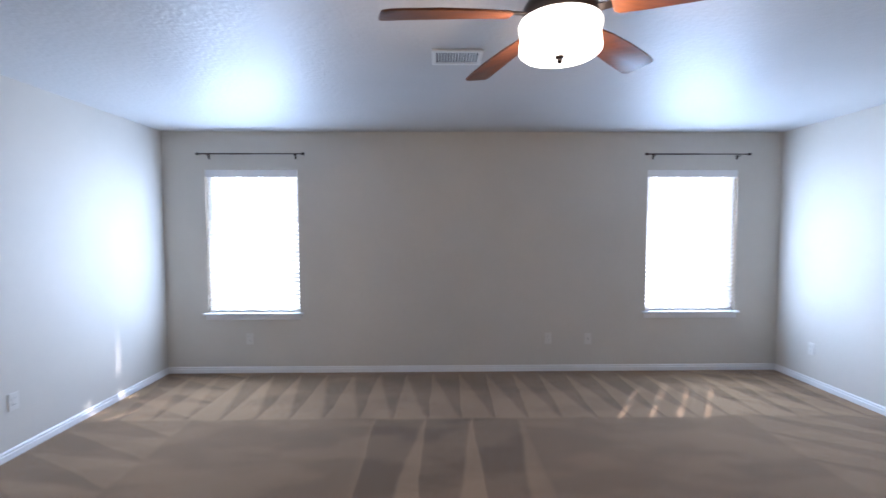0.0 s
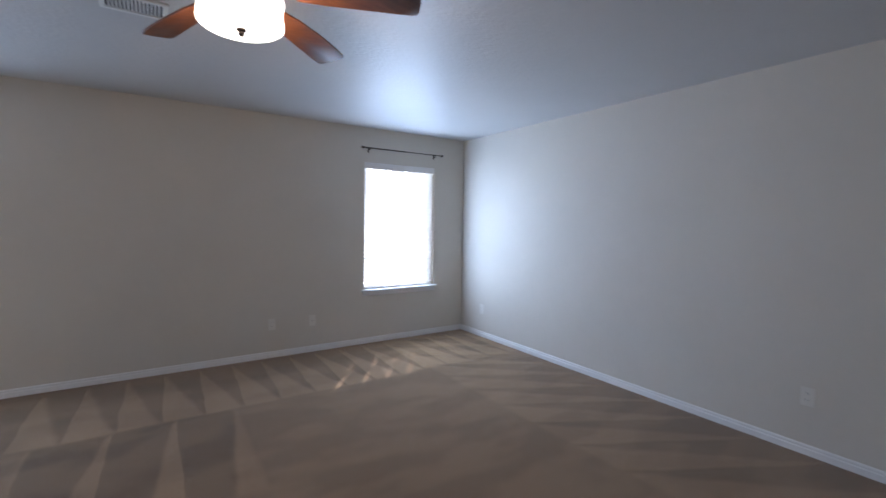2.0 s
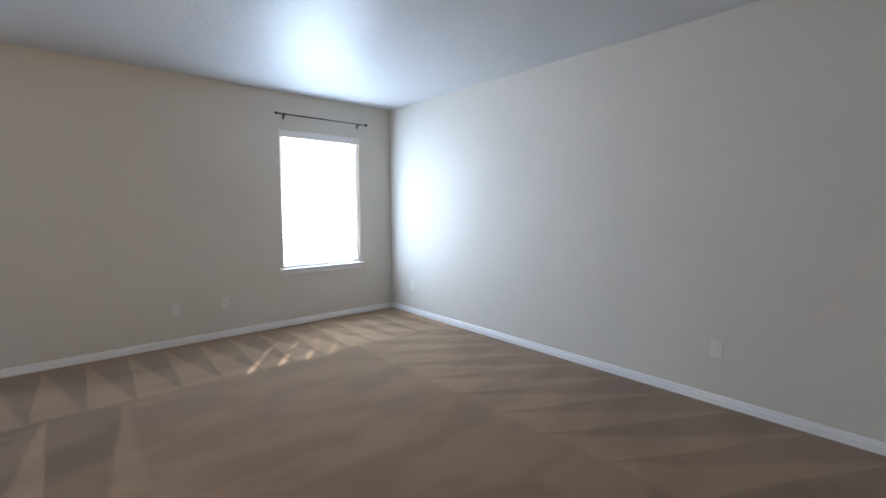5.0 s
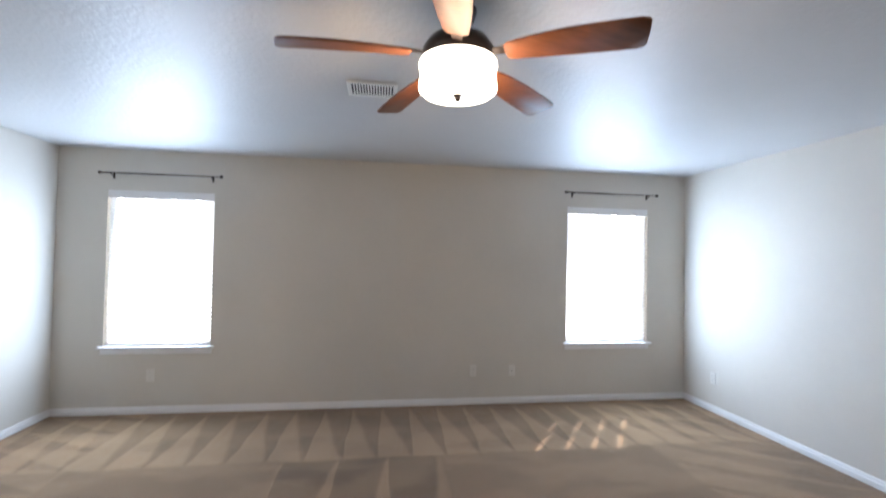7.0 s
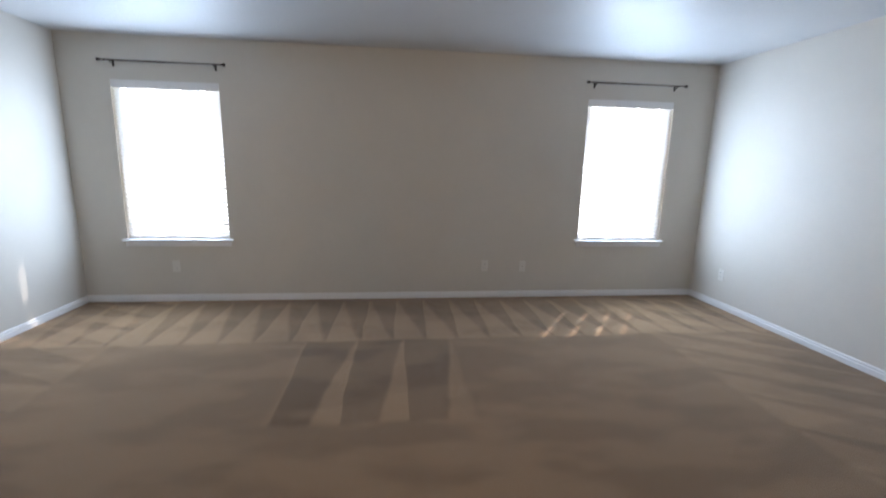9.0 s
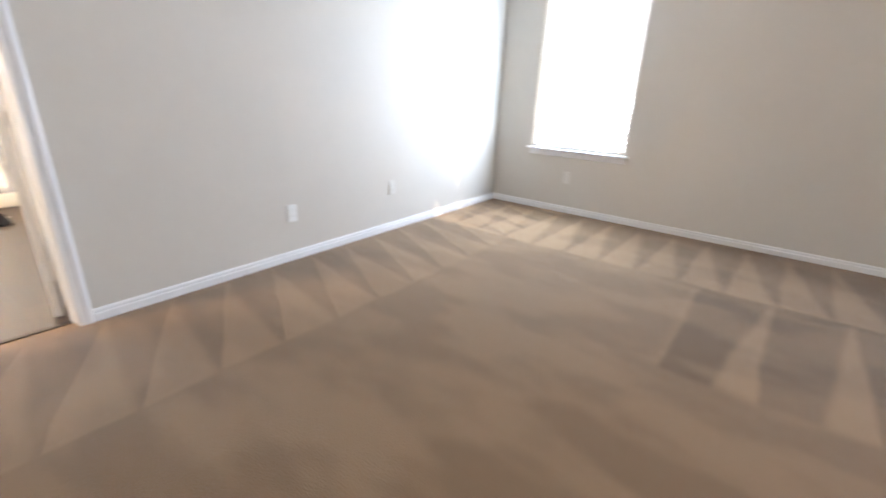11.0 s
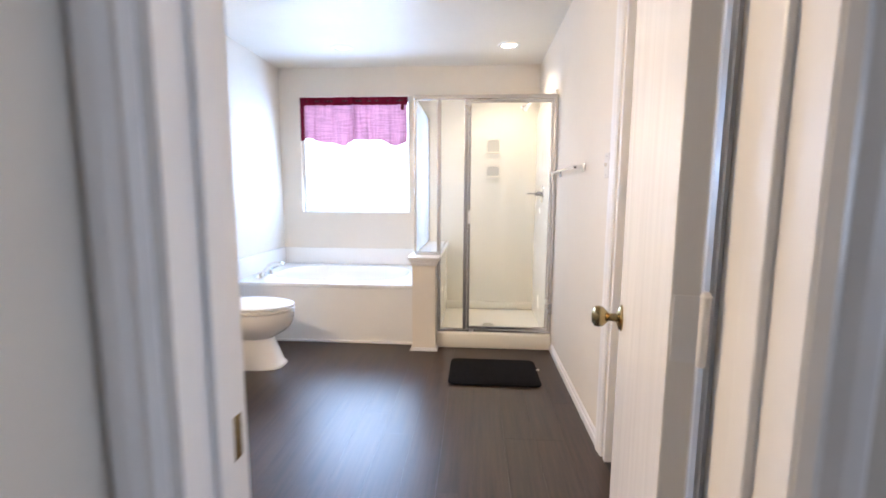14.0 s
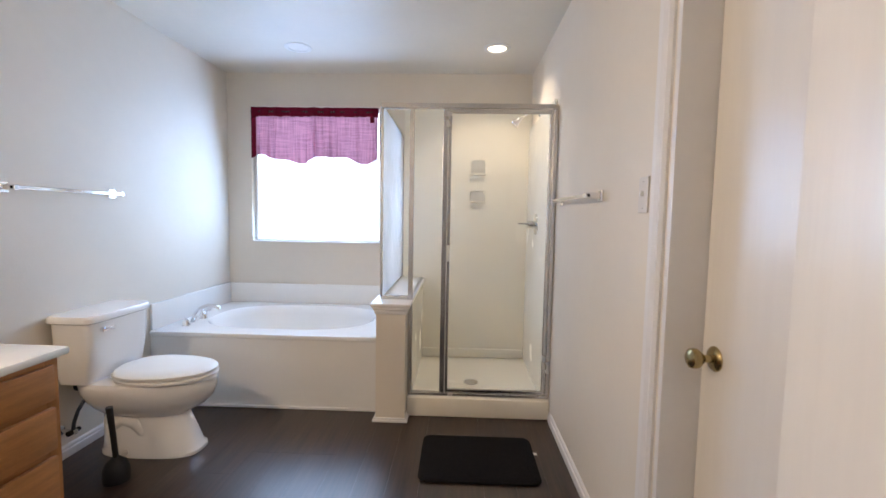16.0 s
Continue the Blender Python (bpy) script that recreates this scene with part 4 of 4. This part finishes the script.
def toilet():
    t = thing("toilet", (-5.238, -1.172, 0), "white two-piece porcelain toilet with closed lid", "toilet")
    loops = []
    for w, y0, y1, z in ((0.185, 0.020, 0.185, 0.402), (0.192, 0.012, 0.200, 0.435), (0.203, 0.006, 0.218, 0.57), (0.208, 0.004, 0.224, 0.708)):
        loops.append(oval(0, (y0 + y1) / 2, w, (y1 - y0) / 2, z, 40, 7))
    tank = part("tank", rings(bmesh.new(), loops), PORCELAIN, t, "flared porcelain tank", True)
    lid = [oval(0, 0.114, w, d, z, 40, 7) for w, d, z in ((0.212, 0.112, 0.709), (0.222, 0.122, 0.715), (0.222, 0.122, 0.736), (0.214, 0.115, 0.747))]
    part("tank_lid", rings(bmesh.new(), lid), PORCELAIN, t, smooth=True)
    bm = lathe([(0.012, 0.222), (0.012, 0.236)], 'y', 14, (0.135, 0, 0.672))
    box(bm, 0.075, 0.150, 0.236, 0.246, 0.664, 0.680, bevel=0.004)
    part("flush_lever", bm, CHROME, t, "chrome flush lever", True)

    def egg(w, y0, y1, z, n=44, front=2.0):
        out = []
        mid = y0 + (y1 - y0) * 0.42
        for i in range(n):
            a = 2 * math.pi * i / n
            c, s = math.cos(a), math.sin(a)
            ry = (y1 - mid) if s > 0 else (mid - y0)
            k = front if s > 0 else 2.8
            out.append((w * math.copysign(abs(c) ** (2 / k), c), mid + ry * math.copysign(abs(s) ** (2 / k), s), z))
        return out
    bowl = [egg(*a[:4], front=a[4]) for a in (
        (0.120, 0.12, 0.640, 0.0, 3.4), (0.119, 0.12, 0.638, 0.016, 3.4), (0.112, 0.13, 0.622, 0.03, 3.2), (0.104, 0.13, 0.598, 0.10, 3.0), (0.097, 0.13, 0.572, 0.17, 2.7), (0.096, 0.13, 0.562, 0.205, 2.4),
        (0.116, 0.12, 0.598, 0.225, 2.1), (0.146, 0.09, 0.650, 0.255, 2.0), (0.170, 0.06, 0.690, 0.295, 2.0), (0.184, 0.04, 0.709, 0.340, 2.0), (0.189, 0.03, 0.715, 0.375, 2.0), (0.189, 0.03, 0.715, 0.394, 2.0), (0.182, 0.03, 0.707, 0.403, 2.0))]
    part("bowl", rings(bmesh.new(), bowl), PORCELAIN, t, "porcelain bowl and pedestal", True)
    for s in (-1, 1):
        bm = tube([(0.050 * s, 0.19, 0.04), (0.056 * s, 0.21, 0.14), (0.058 * s, 0.27, 0.19), (0.058 * s, 0.34, 0.17), (0.055 * s, 0.39, 0.10), (0.040 * s, 0.43, 0.05)], [0.046, 0.048, 0.050, 0.050, 0.048, 0.040], 16)
        part("trapway", bm, PORCELAIN, t, "moulded trapway bulge", True)
    seat = [egg(w, 0.235, y1, z) for w, y1, z in ((0.178, 0.703, 0.4035), (0.188, 0.714, 0.408), (0.188, 0.714, 0.418), (0.182, 0.707, 0.423))]
    part("seat", rings(bmesh.new(), seat), PLASTIC, t, "white plastic toilet seat", True)
    cover = [egg(w, 0.230, y1, z) for w, y1, z in ((0.180, 0.706, 0.428), (0.187, 0.713, 0.432), (0.186, 0.712, 0.442), (0.170, 0.694, 0.450), (0.10, 0.60, 0.454))]
    part("lid", rings(bmesh.new(), cover), PLASTIC, t, "closed white lid", True)
    for s in (-1, 1):
        part("hinge_cap", B(0.075 * s - 0.018, 0.075 * s + 0.018, 0.218, 0.250, 0.404, 0.432, bevel=0.006), PLASTIC, t, smooth=True)
        part("bolt_cap", lathe([(0.016, 0.02), (0.014, 0.034), (0.004, 0.040)], 'z', 14, (0.112 * s, 0.30, 0)), PLASTIC, t, smooth=True)
    sv = thing("water_supply", (-5.085, -1.175, 0.15), "dark braided supply hose on a chrome stop valve", "water supply")
    part("stop_valve", lathe([(0.026, 0.001), (0.024, 0.006), (0.009, 0.010), (0.009, 0.06), (0.013, 0.062), (0.013, 0.085)], 'y', 18), CHROME, sv, smooth=True)
    part("handle", tube([(0.03, 0.07, 0), (-0.035, 0.07, 0)], [0.014, 0.011], 12), BRONZE, sv, smooth=True)
    pts = [(0, 0.07, 0.01), (0.004, 0.08, 0.05), (-0.015, 0.085, 0.10), (-0.055, 0.085, 0.140), (-0.075, 0.085, 0.165), (-0.060, 0.08, 0.190), (-0.015, 0.08, 0.215), (0.0, 0.085, 0.255)]
    part("hose", tube(pts, 0.0088, 10), HOSE, sv, smooth=True)


toilet()


def plunger():
    p_ = thing("toilet_plunger", (-4.935, -0.765, 0), "black plunger with a straight handle in a rounded cup", "plunger")
    part("cup", lathe([(0.046, 0), (0.055, 0.004), (0.057, 0.03), (0.054, 0.066), (0.043, 0.092), (0.025, 0.108), (0.017, 0.116)], 'z', 26), RUBBER, p_, "black rubber cup", True)
    part("handle", tube([(0, 0, 0.110), (0.010, -0.004, 0.26), (0.018, -0.008, 0.362)], [0.012, 0.0125, 0.015], 14), BLACK, p_, smooth=True)


plunger()


def bath_mat():
    bm = bmesh.new()
    n, x, y = 8, 0.213, 0.295
    loops = []
    for sx, z in ((0, 0.001), (0.004, 0.006), (0, 0.014), (-0.014, 0.019)):
        loop = []
        for cx, cy, a0 in ((1, 1, 0), (-1, 1, 90), (-1, -1, 180), (1, -1, 270)):
            for i in range(n):
                a = radians(a0 + 90 * i / (n - 1))
                r = 0.045 + sx
                loop.append((cx * (x - 0.045) + r * math.cos(a), cy * (y - 0.045) + r * math.sin(a), z))
        loops.append(loop)
    rings(bm, loops)
    ob = part("bath_mat", bm, MATPILE, smooth=True)
    ob.matrix_world = pose(-5.225, 0.935, 0, 0, 0, 0)
    tagged(ob, "black plush bath mat on the vinyl floor", "bath mat")
    tag = part("mat_tag", B(-0.012, 0.012, 0.0, 0.022, 0.006, 0.008), PLASTIC, ob, "small white care tag")
    tag.location = (-0.06, 0.294, 0)


bath_mat()


def towel_bar(x0, x1, wall_y, n, z, label):
    t = thing("towel_bar", ((x0 + x1) / 2, wall_y, z), label, "towel bar", "towel bars")
    hw = abs(x1 - x0) / 2
    part("bar", B(-hw, hw, 0.050 * n, 0.066 * n, -0.008, 0.008, bevel=0.002), CHROME, t)
    for s in (-1, 1):
        bm = B((hw - 0.012) * s - 0.012, (hw - 0.012) * s + 0.012, 0.008 * n, 0.070 * n, -0.012, 0.012, bevel=0.003)
        box(bm, (hw - 0.012) * s - 0.024, (hw - 0.012) * s + 0.024, 0, 0.009 * n, -0.024, 0.024, bevel=0.003)
        part("post", bm, CHROME, t)


towel_bar(-5.55, -4.86, 1.40, -1, 1.358, "square chrome towel bar beside the shower")
towel_bar(-5.48, -4.86, -1.175, 1, 1.355, "square chrome towel bar above the toilet")
outlet("light_switch", (-4.455, 1.40, 1.34), 0, "ivory toggle light switch beside the closet door", "switch", PLATE)
o_ = outlet("wall_outlet", (-4.79, -1.175, 1.085), 180, "white outlet above the vanity with an amber plug-in", plate=PLASTIC)
pl = thing("plug_in_freshener", (-4.775, -1.167, 1.11), "amber plug-in air freshener in the outlet", "air freshener")
part("body", B(-0.026, 0.026, 0.001, 0.045, -0.030, 0.036, bevel=0.010), AMBER, pl, smooth=True)
part("cap", B(-0.018, 0.018, 0.006, 0.038, 0.036, 0.056, bevel=0.006), PLASTIC, pl, smooth=True)


def vanity():
    x0, x1 = -4.520, -2.922
    yf, yb, top = -0.620, -1.173, 0.738
    v = thing("vanity_cabinet", ((x0 + x1) / 2, -0.91, 0), "honey oak bathroom vanity with drawers and doors", "vanity")
    m = (x0 + x1) / 2
    bm = B(x0 - m, x0 - m + 0.018, yb + 0.91, yf + 0.91 - 0.002, 0.001, top)
    part("end_panel", bm, OAK_V, v)
    bm = B(x0 - m + 0.018, x1 - m, yb + 0.91, yf + 0.91 - 0.022, 0.10, top)
    part("body", bm, OAK_V, v)
    part("toe_kick", B(x0 - m + 0.018, x1 - m, yb + 0.91, yf + 0.91 - 0.075, 0.001, 0.10), OAK, v)
    f0, f1 = yf + 0.91 - 0.021, yf + 0.91 - 0.001
    stiles = [x0 - m + 0.018, x0 - m + 0.045, x0 - m + 0.300, x0 - m + 0.345]
    part("stile", B(stiles[0], stiles[1], f0, f1, 0.10, top), OAK_V, v)
    part("stile", B(stiles[2], stiles[3], f0, f1, 0.10, top), OAK_V, v)
    part("stile", B(x1 - m - 0.04, x1 - m, f0, f1, 0.10, top), OAK_V, v)
    for z0, z1 in ((0.10, 0.15), (top - 0.03, top), (0.560, 0.600), (0.385, 0.425)):
        part("rail", B(stiles[1], stiles[2], f0, f1 - 0.001, z0, z1), OAK, v)
    for z0, z1 in ((0.10, 0.15), (top - 0.03, top)):
        part("rail", B(stiles[3], x1 - m - 0.04, f0, f1 - 0.001, z0, z1), OAK, v)
    for z0, z1 in ((0.590, 0.718), (0.412, 0.565), (0.150, 0.388)):
        part("drawer_front", B(stiles[1] - 0.012, stiles[2] + 0.012, f1 + 0.001, f1 + 0.021, z0, z1, bevel=0.006), OAK, v, "plain oak drawer front with eased edges", True)
    xs = [stiles[3] - 0.012, -0.02 + 0.17, 0.75]
    for a, b_ in zip(xs, xs[1:]):
        a, b_ = a + 0.003, b_ - 0.003
        door = part("door", B(a + 0.055, b_ - 0.055, f1 + 0.003, f1 + 0.012, 0.185, 0.665), OAK_V, v, "recessed oak panel door")
        for p_, q in ((a, a + 0.057), (b_ - 0.057, b_)):
            part("door_stile", B(p_, q, f1 + 0.001, f1 + 0.021, 0.130, 0.718, bevel=0.004), OAK_V, door, smooth=True)
        for p_, q in ((0.130, 0.187), (0.661, 0.718)):
            part("door_rail", B(a + 0.057, b_ - 0.057, f1 + 0.001, f1 + 0.0205, p_, q, bevel=0.004), OAK, door, smooth=True)
    c = thing("vanity_countertop", ((x0 + x1) / 2, -0.91, 0.739), "cream cultured marble vanity countertop", "countertop")
    part("slab", B(x0 - m - 0.025, x1 - m, yb + 0.911, yf + 0.91 + 0.025, 0, 0.030, bevel=0.007), MARBLE, c, smooth=True)
    part("backsplash", B(x0 - m - 0.020, x1 - m, yb + 0.9105, yb + 0.930, 0.0305, 0.110, bevel=0.004), MARBLE, c, smooth=True)
    vl = thing("vanity_light", (-3.55, -1.175, 2.10), "chrome vanity light bar over the countertop", "vanity light")
    part("bar", B(-0.33, 0.33, 0.001, 0.030, -0.05, 0.05, bevel=0.008), CHROME, vl, smooth=True)
    for k in range(4):
        part("bulb", lathe([(0.012, 0.03), (0.030, 0.055), (0.040, 0.085), (0.030, 0.113), (0.006, 0.124)], 'y', 20, (-0.24 + 0.16 * k, 0, 0)), LENS, vl, "lit round bulb", True)


vanity()


def can_light(at, lit, label):
    c = thing("recessed_light", at, label, "recessed light", "recessed lights")
    part("trim_ring", lathe([(0.062, -0.002), (0.066, -0.008), (0.092, -0.005), (0.095, -0.0005)], 'z', 36, cap=False), PLASTIC, c, smooth=True)
    d = part("lens", lathe([(0.064, -0.003), (0.064, -0.0005)], 'z', 32), LENS if lit else PLASTIC, c, "glowing lens" if lit else "unlit lens")
    if lit:
        d.visible_shadow = False


can_light((-6.187, 1.057, H), True, "lit recessed ceiling light over the shower")
can_light((-6.187, -0.354, H), False, "unlit white recessed ceiling light over the tub")
register((-4.745, 0.486, H), 0.26, 0.26, "white square bathroom ceiling vent grille", 9)


# ---- vinyl planks ----
def planks():
    rnd = random.Random(4)
    meshes = {}

    def mesh(length, width):
        key = (round(length, 2), round(width, 3))
        if key not in meshes:
            g = 0.0003
            bm = B(g, key[0] - g, g, key[1] - g, -0.005, 0.0, bevel=0.0)
            me = bpy.data.meshes.new("plank")
            bm.to_mesh(me)
            bm.free()
            me.materials.append(PLANK)
            meshes[key] = me
        return meshes[key]
    y, w = -1.175, 0.152
    while y < 1.39:
        ww = min(w, 1.40 - y)
        x = -6.74
        cut = rnd.choice([0.3, 0.5, 0.7, 0.9, 1.1])
        while x < -2.87:
            ln = min(cut, -2.862 - x)
            if ln > 0.03:
                p_ = new("plank", mesh(ln, ww))
                p_.parent = sub
                p_.location = (x, y, 0)
            x += ln
            cut = 1.22
            if ln < 0.03:
                break
        y += w


planks()
